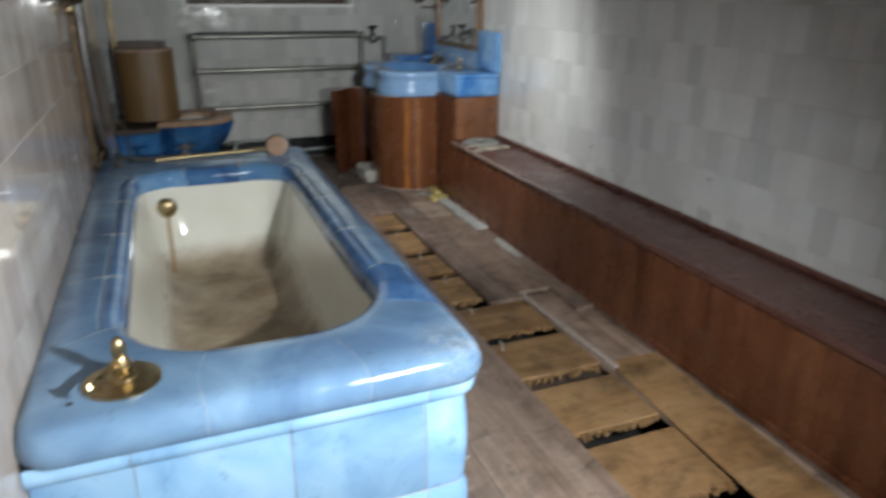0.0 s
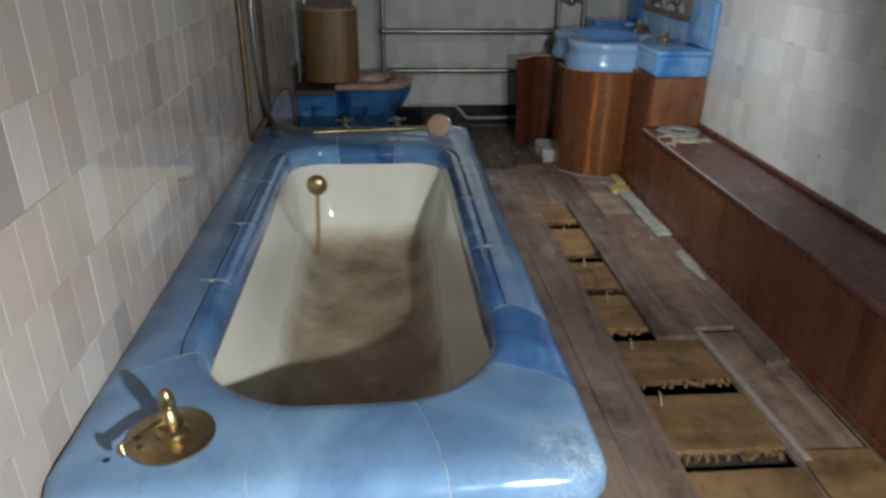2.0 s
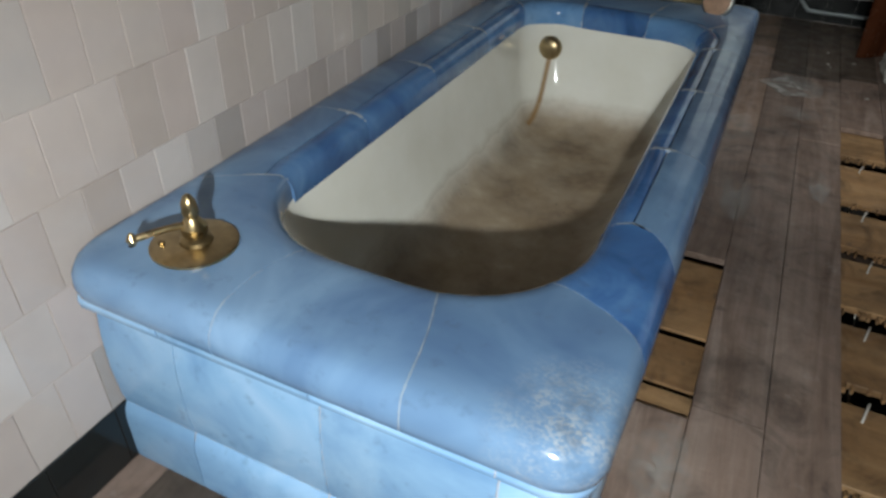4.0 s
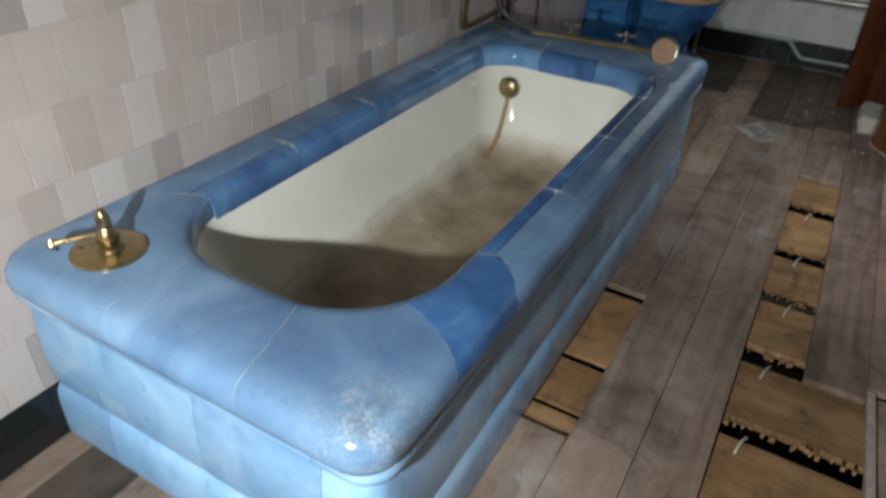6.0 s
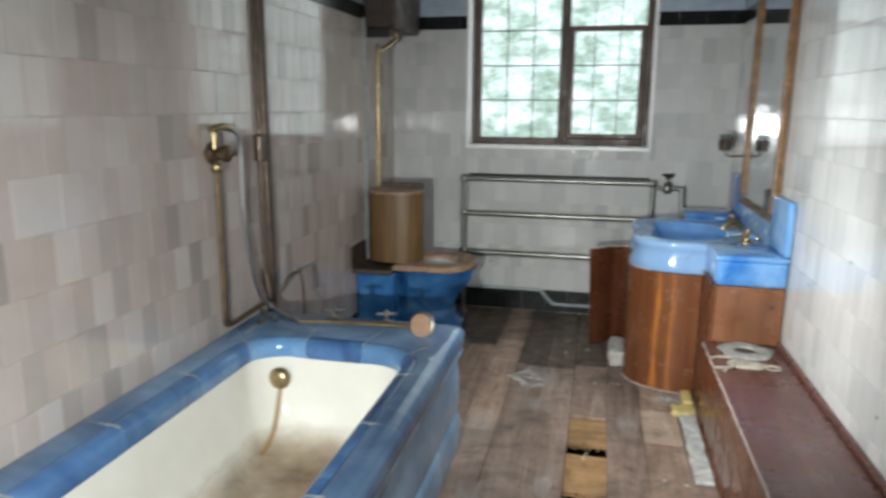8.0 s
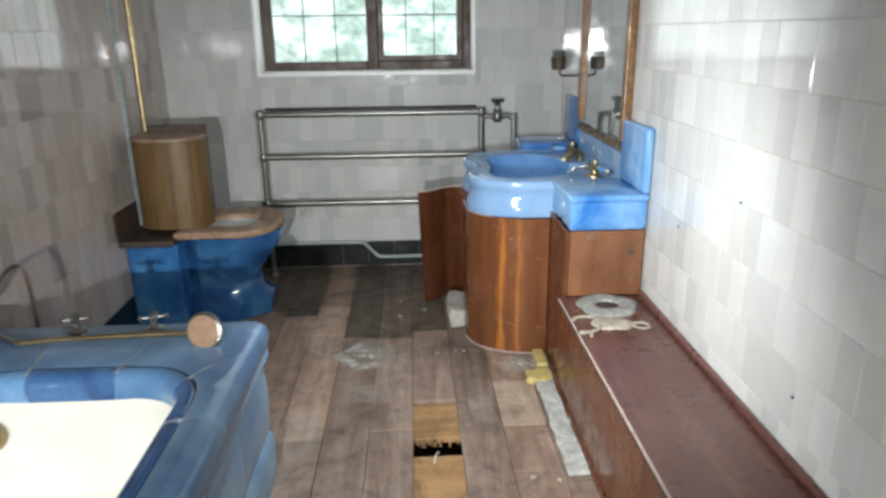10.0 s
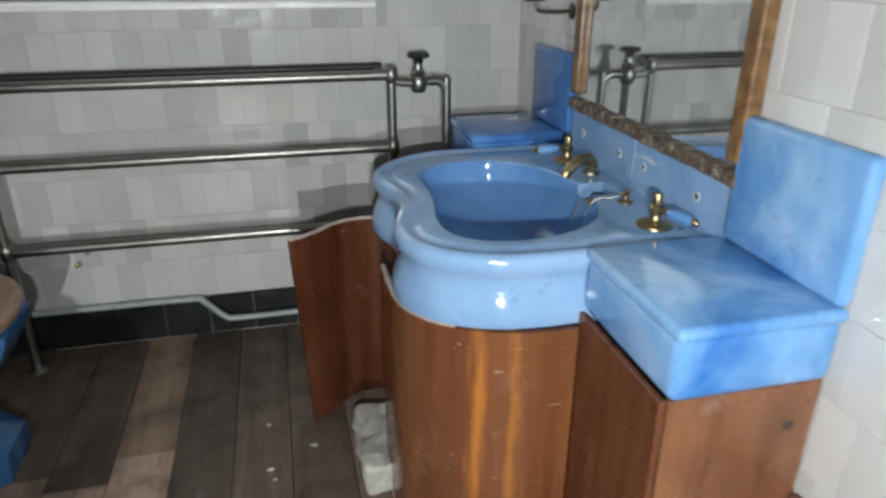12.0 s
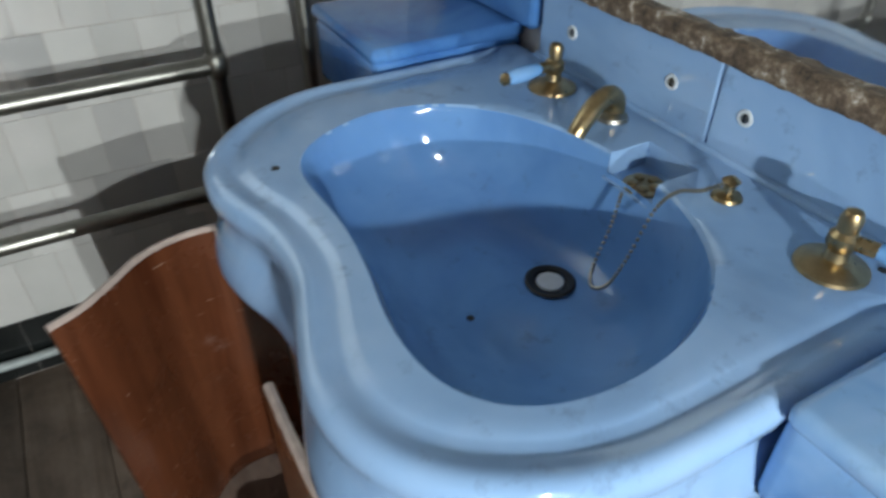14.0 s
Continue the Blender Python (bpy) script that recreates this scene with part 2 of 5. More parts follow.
# scratched mahogany, its colour darkened to make up for too much lamp light
DOOR_WOOD_DIM = wood("dimmed_scratched_mahogany", (0.07, 0.021, 0.009), (0.105, 0.034, 0.015), (0.14, 0.048, 0.021), 0.24, (9, 9, 0.7), 0.06, 0.12, 0.6, figure=((1.50, 0.008, 0.05),))
END_PANEL = wood("light_mahogany_panel", (0.17, 0.065, 0.03), (0.23, 0.095, 0.045), (0.28, 0.125, 0.06), 0.3, (9, 9, 0.7), 0.06, 0.22, 0.6)
OAK_BOX = wood("brown_oak_veneer", (0.10, 0.054, 0.018), (0.17, 0.095, 0.031), (0.225, 0.13, 0.046), 0.42, (22, 22, 1.4), 0.1)
SEAT_WOOD = wood("pale_worn_wooden_seat", (0.22, 0.125, 0.075), (0.36, 0.23, 0.15), (0.47, 0.33, 0.24), 0.45, (20, 3, 20), 0.1)
DARK_WOOD = wood("dark_stained_wood", (0.035, 0.022, 0.015), (0.06, 0.04, 0.03), (0.085, 0.06, 0.045), 0.5, (20, 3, 20), 0.1)
PLY_EDGE = plain("pale_ply_edge", (0.42, 0.34, 0.30), 0.7, var=0.25, scale=40)
FRAME_OAK = wood("window_oak", (0.045, 0.025, 0.016), (0.085, 0.05, 0.035), (0.12, 0.075, 0.05), 0.5, (26, 26, 3), 0.1)
GILT = wood("worn_gilt_frame", (0.10, 0.045, 0.015), (0.23, 0.11, 0.035), (0.36, 0.20, 0.07), 0.4, (20, 20, 20), 0.2)
CORRODED = Mat("corroded_frame_edge", 0.8)
CORRODED.color(CORRODED.ramp(CORRODED.noise(34, 8, 0.78), [(0.36, (0.03, 0.022, 0.016)), (0.50, (0.12, 0.085, 0.055)), (0.58, (0.22, 0.17, 0.12)), (0.66, (0.62, 0.58, 0.52))]))
CORRODED = CORRODED.bump(CORRODED.noise(60, 6, 0.7), 0.9, 0.004).m
PALE_BOARD = wood("pale_new_floorboard", (0.33, 0.235, 0.17), (0.43, 0.32, 0.245), (0.51, 0.40, 0.32), 0.6, (11, 0.9, 11), 0.3, 0.3, 1.0)
PLASTER = plain("crumbling_plaster", (0.42, 0.40, 0.36), 0.9, var=0.35, scale=25, bump=0.6, fine=70)
FOAM = plain("yellow_insulation_foam", (0.55, 0.43, 0.16), 0.9, var=0.25, scale=22, bump=0.6)
PUTTY = plain("dried_putty", (0.38, 0.33, 0.265), 0.85, var=0.35, scale=28, bump=0.6)
CABLE = plain("white_cable", (0.48, 0.45, 0.40), 0.5)
SOIL = plain("dark_underfloor", (0.02, 0.018, 0.016), 0.95, var=0.4)
RIM_GROUT = plain("pale_rim_grout", (0.30, 0.345, 0.385), 0.8, var=0.35, scale=30)
CEMENT = plain("pale_crumbling_cement", (0.46, 0.455, 0.43), 0.9, var=0.4, scale=26, bump=0.7, fine=60)
GREY_PUTTY = plain("grey_crumbling_cement", (0.30, 0.295, 0.275), 0.9, var=0.45, scale=32, bump=0.7, fine=60)
PALE_RING = plain("chipped_pale_glaze", (0.62, 0.68, 0.72), 0.5, var=0.25, scale=60)
RUBBER = plain("black_rubber", (0.012, 0.012, 0.012), 0.6)
ROSE_FACE = plain("limescaled_shower_face", (0.36, 0.22, 0.14), 0.5, var=0.25, scale=50)


def enamel():
    k = Mat("stained_cream_enamel", 0.10)
    x, y, z = k.xyz()
    clean = k.ramp(k.noise(6, 4), [(0.3, (0.74, 0.725, 0.64)), (0.7, (0.80, 0.79, 0.72))])
    edge = k.math("ADD", z, k.math("MULTIPLY", k.math("SUBTRACT", k.noise(4, 4, 0.6), 0.5), 0.13))
    low = k.ramp(edge, [(0.12, 1.0), (0.17, 0.82), (0.25, 0.0)])
    grime = k.ramp(k.noise(6, 6, 0.62), [(0.30, (0.17, 0.115, 0.07)), (0.46, (0.30, 0.22, 0.14)), (0.60, (0.38, 0.29, 0.19)), (0.76, (0.50, 0.42, 0.31))])
    col = k.mix(low, clean, grime)
    wob = k.math("ADD", x, k.math("MULTIPLY", k.math("SUBTRACT", k.noise(5, 3), 0.5), 0.010))
    near = k.math("ABSOLUTE", k.math("SUBTRACT", wob, 0.322))
    streak = k.ramp(near, [(0.003, 1.0), (0.012, 0.0)])
    gate = k.math("MULTIPLY", k.math("GREATER_THAN", y, 2.96), k.math("LESS_THAN", z, 0.40))
    col = k.mix(k.math("MULTIPLY", k.math("MULTIPLY", streak, gate), 0.9), col, (0.30, 0.165, 0.05))
    specks = k.ramp(k.noise(70, 2), [(0.70, 0.0), (0.76, 1.0)])
    col = k.mix(k.math("MULTIPLY", specks, k.math("MULTIPLY", low, 0.8)), col, (0.05, 0.035, 0.025))
    k.color(col)
    k.rough(k.mix(low, (0.08, 0.08, 0.08), (0.65, 0.65, 0.65)))
    return k.m


ENAMEL = enamel()


def dust(name, cover):
    k = Mat(name, 0.95)
    k.color(k.ramp(k.noise(30, 5), [(0.3, (0.42, 0.40, 0.37)), (0.7, (0.62, 0.60, 0.56))]))
    mid = k.node("VectorMath", operation="DISTANCE")
    k.link(k.node("TexCoord").outputs["Generated"], mid.inputs[0])
    mid.inputs[1].default_value = (0.5, 0.5, 0.5)
    fade = k.ramp(mid.outputs["Value"], [(0.22, 1.0), (0.52, 0.0)])
    k.link(k.math("MULTIPLY", fade, k.ramp(k.noise(16, 7, 0.72), [(0.34, 0.0), (0.54, cover)])), k.b.inputs["Alpha"])
    return k.m


DUST = dust("pale_plaster_dust", 0.9)
DUST_THIN = dust("thin_plaster_dust", 0.38)


def mirror_material():
    k = Mat("foxed_mirror", 0.03, 0.96)
    haze = k.ramp(k.noise(12, 6, 0.7), [(0.45, (0.80, 0.82, 0.83)), (0.8, (0.62, 0.64, 0.65))])
    k.color(haze)
    k.rough(k.ramp(k.noise(9, 5), [(0.4, 0.02), (0.85, 0.10)]))
    return k.m


MIRROR = mirror_material()
GLASS = Mat("window_glass", 0.02, 0.0, Transmission_Weight=1.0, IOR=1.05, Base_Color=(0.95, 0.98, 0.97, 1)).m
CLEAR_GLASS = Mat("tumbler_glass", 0.25, 0.0, Base_Color=(0.10, 0.11, 0.105, 1), Specular_IOR_Level=0.3, Alpha=0.4).m


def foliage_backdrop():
    k = Mat("glowing_garden_board", 0.9)
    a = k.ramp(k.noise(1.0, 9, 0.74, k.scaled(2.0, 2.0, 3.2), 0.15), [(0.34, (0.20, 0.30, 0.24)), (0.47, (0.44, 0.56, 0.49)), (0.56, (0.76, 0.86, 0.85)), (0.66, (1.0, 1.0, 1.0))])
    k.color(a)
    # daylight on the trees is put in as the flat board's own glow
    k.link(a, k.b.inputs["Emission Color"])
    k.set(**{"Emission Strength": GARDEN_GLOW})
    return k.m


GARDEN_MAT = foliage_backdrop()


# ---- mesh helpers ----
def part(name, bm, material, parent=None, label="", smooth=False):
    """One mesh object from a bmesh in world metres, under its thing or part."""
    base = parent.matrix_world.translation.copy() if parent else Vector((0, 0, 0))
    if parent:
        bm.transform(Matrix.Translation(-base))
    bmesh.ops.recalc_face_normals(bm, faces=bm.faces[:])
    me = bpy.data.meshes.new(name)
    bm.to_mesh(me)
    bm.free()
    me.materials.append(material)
    if smooth:
        me.polygons.foreach_set("use_smooth", [True] * len(me.polygons))
        me.set_sharp_from_angle(angle=radians(38))
    ob = new(name, me)
    if parent:
        ob.parent = parent
    if label:
        tagged(ob, label)
    return ob


def thing(name, at, label, category, group="", kind=""):
    ob = new(name)
    ob.location = at
    ob.matrix_world = Matrix.Translation(at)
    ob.empty_display_size = 0.1
    return tagged(ob, label, category, group, kind)


def solo(name, bm, material, label, category, smooth=False, kind="", group=""):
    return tagged(part(name, bm, material, None, "", smooth), label, category, group, kind)


def box(x0, x1, y0, y1, z0, z1, bevel=0.0, segs=2, bm=None):
    tmp = bmesh.new()
    bmesh.ops.create_cube(tmp, size=1)
    for v in tmp.verts:
        v.co = Vector(((x0 + x1) / 2 + v.co.x * (x1 - x0), (y0 + y1) / 2 + v.co.y * (y1 - y0), (z0 + z1) / 2 + v.co.z * (z1 - z0)))
    if bevel:
        bmesh.ops.bevel(tmp, geom=tmp.edges[:], offset=bevel, segments=segs, affect="EDGES", profile=0.5)
    if bm is None:
        return tmp
    merge(bm, tmp)
    return bm


def merge(bm, other):
    me = bpy.data.meshes.new("tmp")
    other.to_mesh(me)
    other.free()
    bm.from_mesh(me)
    bpy.data.meshes.remove(me)
    return bm


def loft(rings, close=True, cap0=False, cap1=False):
    """Quads between rings of equal length."""
    bm = bmesh.new()
    rows = [[bm.verts.new(p) for p in ring] for ring in rings]
    n = len(rows[0])
    for a, b in zip(rows, rows[1:]):
        for i in range(n if close else n - 1):
            bm.faces.new((a[i], a[(i + 1) % n], b[(i + 1) % n], b[i]))
    if cap0:
        bm.faces.new(rows[0])
    if cap1:
        bm.faces.new(rows[-1])
    return bm


def tube(points, r, segs=12, steps=6, smooth_path=True, flat=1.0):
    """A round bar along a path; corners are rounded by a Catmull-Rom line."""
    pts = [Vector(p) for p in points]
    if smooth_path and len(pts) > 2:
        line = []
        ext = [pts[0] * 2 - pts[1]] + pts + [pts[-1] * 2 - pts[-2]]
        for i in range(1, len(ext) - 2):
            p0, p1, p2, p3 = ext[i - 1 : i + 3]
            for s in range(steps):
                t = s / steps
                line.append(0.5 * (2 * p1 + (p2 - p0) * t + (2 * p0 - 5 * p1 + 4 * p2 - p3) * t * t + (3 * p1 - p0 - 3 * p2 + p3) * t ** 3))
        pts = line + [pts[-1]]
    rings, side = [], None
    for i, p in enumerate(pts):
        d = (pts[min(i + 1, len(pts) - 1)] - pts[max(i - 1, 0)]).normalized()
        if side is None:
            side = d.orthogonal().normalized()
        side = (side - d * side.dot(d)).normalized()
        up = d.cross(side)
        rr = r(i / (len(pts) - 1)) if callable(r) else r
        rings.append([p + (side * math.cos(a) + up * math.sin(a) * flat) * rr for a in (2 * math.pi * j / segs for j in range(segs))])
    return loft(rings, True, True, True)


def lathe(base, profile, axis=(0, 0, 1), segs=24):
    """A turned body: profile of (radius, height along the axis)."""
    d = Vector(axis).normalized()
    u = d.orthogonal().normalized()
    w = d.cross(u)
    b = Vector(base)
    rings = [[b + d * h + (u * math.cos(a) + w * math.sin(a)) * max(r, 0.0004) for a in (2 * math.pi * j / segs for j in range(segs))] for r, h in profile]
    return loft(rings, True, True, True)


def rounded(x0, x1, y0, y1, radii, n=8):
    """A rounded rectangle, from the near-left corner against the clock; radii: near-left, near-right, far-right, far-left."""
    out = []
    for (cx, cy, sx, sy, a0), r in zip(((x0, y0, 1, 1, 180), (x1, y0, -1, 1, 270), (x1, y1, -1, -1, 0), (x0, y1, 1, -1, 90)), radii):
        for i in range(n):
            a = radians(a0 + 90 * i / (n - 1))
            out.append(Vector((cx + sx * r + r * math.cos(a), cy + sy * r + r * math.sin(a), 0)))
    return out


def resample(points, n, closed=False):
    """n points at even steps along a line."""
    pts = [Vector((*p, 0)) if len(p) == 2 else Vector(p) for p in points]
    if closed:
        pts.append(pts[0])
    acc = [0.0]
    for a, b in zip(pts, pts[1:]):
        acc.append(acc[-1] + (b - a).length)
    out = []
    for i in range(n):
        s = acc[-1] * i / (n if closed else n - 1)
        k = max(j for j in range(len(acc) - 1) if acc[j] <= s + 1e-9)
        out.append(pts[k].lerp(pts[k + 1], min(1, (s - acc[k]) / max(1e-9, acc[k + 1] - acc[k]))))
    return out


def smoothed(points, n, closed=False):
    """A Catmull-Rom line through a few points, at even steps."""
    pts = [Vector((*p, 0)) for p in points]
    ext = [pts[-1]] + pts + pts[:2] if closed else [pts[0] * 2 - pts[1]] + pts + [pts[-1] * 2 - pts[-2]]
    line = []
    for i in range(1, len(ext) - 2):
        p0, p1, p2, p3 = ext[i - 1 : i + 3]
        for s in range(8):
            t = s / 8
            line.append(0.5 * (2 * p1 + (p2 - p0) * t + (2 * p0 - 5 * p1 + 4 * p2 - p3) * t * t + (3 * p1 - p0 - 3 * p2 + p3) * t ** 3))
    if not closed:
        line.append(pts[-1])
    return resample(line, n, closed)


def normals(line, closed):
    n, out = len(line), []
    for i in range(n):
        a, b = (line[i - 1], line[(i + 1) % n]) if closed else (line[max(i - 1, 0)], line[min(i + 1, n - 1)])
        d = (b - a).normalized()
        out.append(Vector((d.y, -d.x, 0)))
    return out


# ---- the room ----
XL, XR, YF, YB, TOP = 0.04, 2.42, 5.683, -1.1, 2.62
WX0, WX1, WZ0, WZ1 = 0.60, 1.875, 1.224, 2.50
BAND0, BAND1 = 2.035, 2.125

wall_left = solo("wall_left", box(XL - 0.25, XL - 0.0022, YB - 0.25, YF + 0.25, -0.3, TOP), GROUT, "bathroom wall behind glazed cream and grey tiles", "wall", kind="structure")
wall_right = solo("wall_right", box(XR + 0.0022, XR + 0.25, YB - 0.25, YF + 0.25, -0.3, TOP), GROUT, "bathroom wall behind glazed white tiles", "wall", kind="structure")
bm = box(XL - 0.002, WX0 - 0.012, YF + 0.0022, YF + 0.32, -0.3, TOP)
box(WX1 + 0.012, XR + 0.002, YF + 0.0022, YF + 0.32, -0.3, TOP, bm=bm)
box(WX0 - 0.012, WX1 + 0.012, YF + 0.0022, YF + 0.32, -0.3, WZ0 - 0.012, bm=bm)
box(WX0 - 0.012, WX1 + 0.012, YF + 0.0022, YF + 0.32, WZ1 + 0.012, TOP, bm=bm)
wall_far = solo("wall_far", bm, GROUT, "tiled end wall with a window opening", "wall", kind="structure")
solo("wall_back", box(XL - 0.006, XR + 0.006, YB - 0.25, YB, -0.3, TOP), UPPER_PAINT, "plain painted wall behind the bath", "wall", kind="structure")
solo("ceiling", box(XL - 0.25, XR + 0.25, YB - 0.25, YF + 0.32, TOP, TOP + 0.15), CEILING_PAINT, "plain off-white plaster ceiling", "ceiling", kind="structure")
for nm, b in (("upper_wall_left", box(XL - 0.005, XL + 0.002, YB, YF, BAND1, TOP - 0.002)), ("upper_wall_right", box(XR - 0.002, XR + 0.005, YB, YF, BAND1, TOP - 0.002)),
              ("upper_wall_far", box(WX1 + 0.02, XR - 0.003, YF - 0.002, YF + 0.005, BAND1, TOP - 0.002)), ("upper_wall_near_corner", box(XL + 0.003, WX0 - 0.02, YF - 0.002, YF + 0.005, BAND1, TOP - 0.002))):
    solo(nm, b, UPPER_PAINT, "blue-grey painted plaster above the tiles", "wall", kind="structure")

# window reveal, frame, lights
solo("window_reveal", merge(merge(merge(box(WX0 - 0.012, WX0, YF - 0.004, YF + 0.20, WZ0, WZ1), box(WX1, WX1 + 0.012, YF - 0.004, YF + 0.20, WZ0, WZ1)),
     box(WX0 - 0.012, WX1 + 0.012, YF - 0.004, YF + 0.20, WZ1, WZ1 + 0.012)), box(WX0 - 0.012, WX1 + 0.012, YF - 0.010, YF + 0.20, WZ0 - 0.022, WZ0, 0.004)),
     WHITE_PAINT, "white painted window reveal and sill", "window", kind="structure")
window = thing("window_1", (1.24, 5.90, WZ0), "oak-framed casement window with leaded panes and trees outside", "window", kind="structure")
FY = 5.885
for nm, x0, x1, z0, z1 in (("frame_stile", WX0, WX0 + 0.055, WZ0, WZ1), ("frame_stile", WX1 - 0.05, WX1, WZ0, WZ1), ("mullion", 1.232, 1.30, WZ0, WZ1),
                           ("bottom_rail", WX0 + 0.055, 1.232, WZ0, WZ0 + 0.052), ("bottom_rail", 1.30, WX1 - 0.05, WZ0, WZ0 + 0.052), ("head_rail", WX0 + 0.055, 1.232, WZ1 - 0.05, WZ1), ("head_rail", 1.30, WX1 - 0.05, WZ1 - 0.05, WZ1)):
    part(nm, box(x0, x1, FY, FY + 0.07, z0, z1, 0.006), FRAME_OAK, window)
sash = part("casement_sash", merge(merge(merge(box(1.302, 1.335, FY - 0.012, FY + 0.04, WZ0 + 0.054, 2.065, 0.004), box(1.79, 1.823, FY - 0.012, FY + 0.04, WZ0 + 0.054, 2.065, 0.004)),
            box(1.335, 1.79, FY - 0.012, FY + 0.04, WZ0 + 0.054, WZ0 + 0.085, 0.004)), box(1.335, 1.79, FY - 0.012, FY + 0.04, 2.03, 2.065, 0.004)), FRAME_OAK, window, "dark opening casement sash")
part("casement_catch", merge(tube([(1.318, FY - 0.02, 1.80), (1.345, FY - 0.035, 1.81), (1.39, FY - 0.035, 1.795)], 0.007, 8), tube([(1.345, FY - 0.035, 1.80), (1.35, FY - 0.038, 1.76), (1.358, FY - 0.03, 1.70)], 0.006, 8)), BLACK_METAL, sash, "black iron catch")
part("casement_stay", merge(tube([(1.56, FY - 0.03, WZ0 + 0.075), (1.76, FY - 0.03, WZ0 + 0.079)], 0.006, 8), lathe((1.76, FY - 0.03, WZ0 + 0.065), [(0.008, 0), (0.01, 0.02), (0.004, 0.03)], segs=8)), BLACK_METAL, sash, "black iron stay")
ZS = [WZ0 + 0.052, 1.549, 1.796, 2.043, 2.29, WZ1 - 0.05]
for x0, x1, cols in ((WX0 + 0.055, 1.232, 3), (1.30, WX1 - 0.05, 3)):
    w = (x1 - x0) / cols
    for za, zb in zip(ZS, ZS[1:]):
        for c in range(cols):
            p = part("pane", box(x0 + c * w + 0.001, x0 + (c + 1) * w - 0.001, FY + 0.028, FY + 0.031, za + 0.001, zb - 0.001), GLASS, window)
            p.visible_shadow = False
    for za in ZS[1:-1]:
        part("lead_came", box(x0, x1, FY + 0.025, FY + 0.034, za - 0.004, za + 0.004), BLACK_METAL, window)
    for c in range(1, cols):
        part("lead_came", box(x0 + c * w - 0.003, x0 + c * w + 0.003, FY + 0.0245, FY + 0.0345, ZS[0], ZS[-1]), BLACK_METAL, window)

solo("garden_backdrop", box(-6, 9, 11.0, 11.05, -2, 9), GARDEN_MAT, "flat glowing board of pale green garden trees beyond the window", "backdrop", kind="structure")
solo("ground", box(-60, 60, 6.2, 60, -1.2, -1.1), PLASTER, "pale ground outside the house", "ground", kind="structure")

# ---- floor: boards, the lifted strip, the boards below ----
floor = thing("floor", (1.2, 2.3, 0), "worn grey and brown floorboards with some boards lifted", "floor", kind="structure")
solo("underfloor_ground", box(XL - 0.25, XR + 0.25, YB - 0.2, YF + 0.2, -0.36, -0.30), SOIL, "dark void under the floor", "ground", kind="structure")
rnd = random.Random(4)
COLS = [XL - 0.004, 0.125, 0.295, 0.465, 0.635, 0.80, 0.965, 1.135, 1.307, 1.475, 1.652, 1.82, 1.993, 2.085, 2.25, XR + 0.004]
GAPS = {6: (1.90, 2.63), 9: (0.62, 3.96), 10: (0.62, 2.49), 11: (0.62, 2.55), 12: (0.62, 2.30)}
CUTS = {5: [1.1, 3.62], 6: [0.6, 3.70, 4.62], 7: [1.95, 4.28, 4.58], 8: [1.2, 3.74, 4.56], 9: [4.64], 10: [3.71], 11: [3.45, 3.75, 4.09], 12: [3.4, 4.1]}
for c in range(len(COLS) - 1):
    x0, x1 = COLS[c] + 0.0009, COLS[c + 1] - 0.0009
    ends = sorted([YB + 0.002, YF + 0.004] + CUTS.get(c, [rnd.uniform(0.5, 1.6), rnd.uniform(3.4, 4.6)]) + list(GAPS.get(c, ())) + ([4.93 + 0.06 * math.sin(c * 2.3)] if c <= 6 else []))
    for y0, y1 in zip(ends, ends[1:]):
        if c in GAPS and y0 >= GAPS[c][0] - 0.001 and y1 <= GAPS[c][1] + 0.001:
            continue
        warm = (c <= 6 and y0 > 3.0) or (c == 11 and 3.6 < y0 < 4.1) or (c == 11 and 2.5 < y0 < 3.6)
        dz = rnd.uniform(-0.0025, 0.0015)
        # darker brown boards at the end wall, by the basin and before the bath
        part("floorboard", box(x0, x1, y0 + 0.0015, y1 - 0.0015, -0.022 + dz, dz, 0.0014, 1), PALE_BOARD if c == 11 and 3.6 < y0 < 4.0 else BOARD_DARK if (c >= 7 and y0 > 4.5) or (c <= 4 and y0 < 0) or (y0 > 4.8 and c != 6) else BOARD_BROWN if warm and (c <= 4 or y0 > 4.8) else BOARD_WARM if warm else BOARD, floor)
# rough pine boards laid across beneath, with black gaps between them
PLATES = [(3.715, 4.20), (3.30, 3.60), (2.95, 3.215), (2.60, 2.875), (2.25, 2.50), (1.88, 2.17), (1.52, 1.80), (1.16, 1.44), (0.80, 1.08), (0.44, 0.72)]
for i, (a, b) in enumerate(PLATES):
    bm = box(1.30, 2.06, a, b, -0.048, -0.026, 0.003, 1)
    for v in bm.verts:
        v.co.z += 0.006 * math.sin(i * 2.1) * (v.co.y - (a + b) / 2) / 0.15
        v.co.y += 0.004 * math.sin(31 * v.co.x + i)
    part("subfloor_board", bm, PINE, floor)
    bm = bmesh.new()
    for j in range(26):
        xx = 1.48 + 0.34 * rnd.random()
        ln, yy = rnd.uniform(0.008, 0.03), a
        box(xx, xx + rnd.uniform(0.003, 0.010), yy - ln, yy + 0.004, -0.045, -0.03, bm=bm)
    part("splintered_edge", bm, PINE, floor)
for a, b in ((2.24, 2.61), (2.015, 2.21), (1.915, 1.995)):
    part("subfloor_board", box(0.95, 1.15, a, b, -0.034, -0.0235, 0.002, 1), PINE, floor)
for y0 in (0.5, 1.0, 1.9, 2.9, 3.9):
    part("joist", box(XL, XR, y0, y0 + 0.05, -0.25, -0.052), DARK_WOOD, floor)

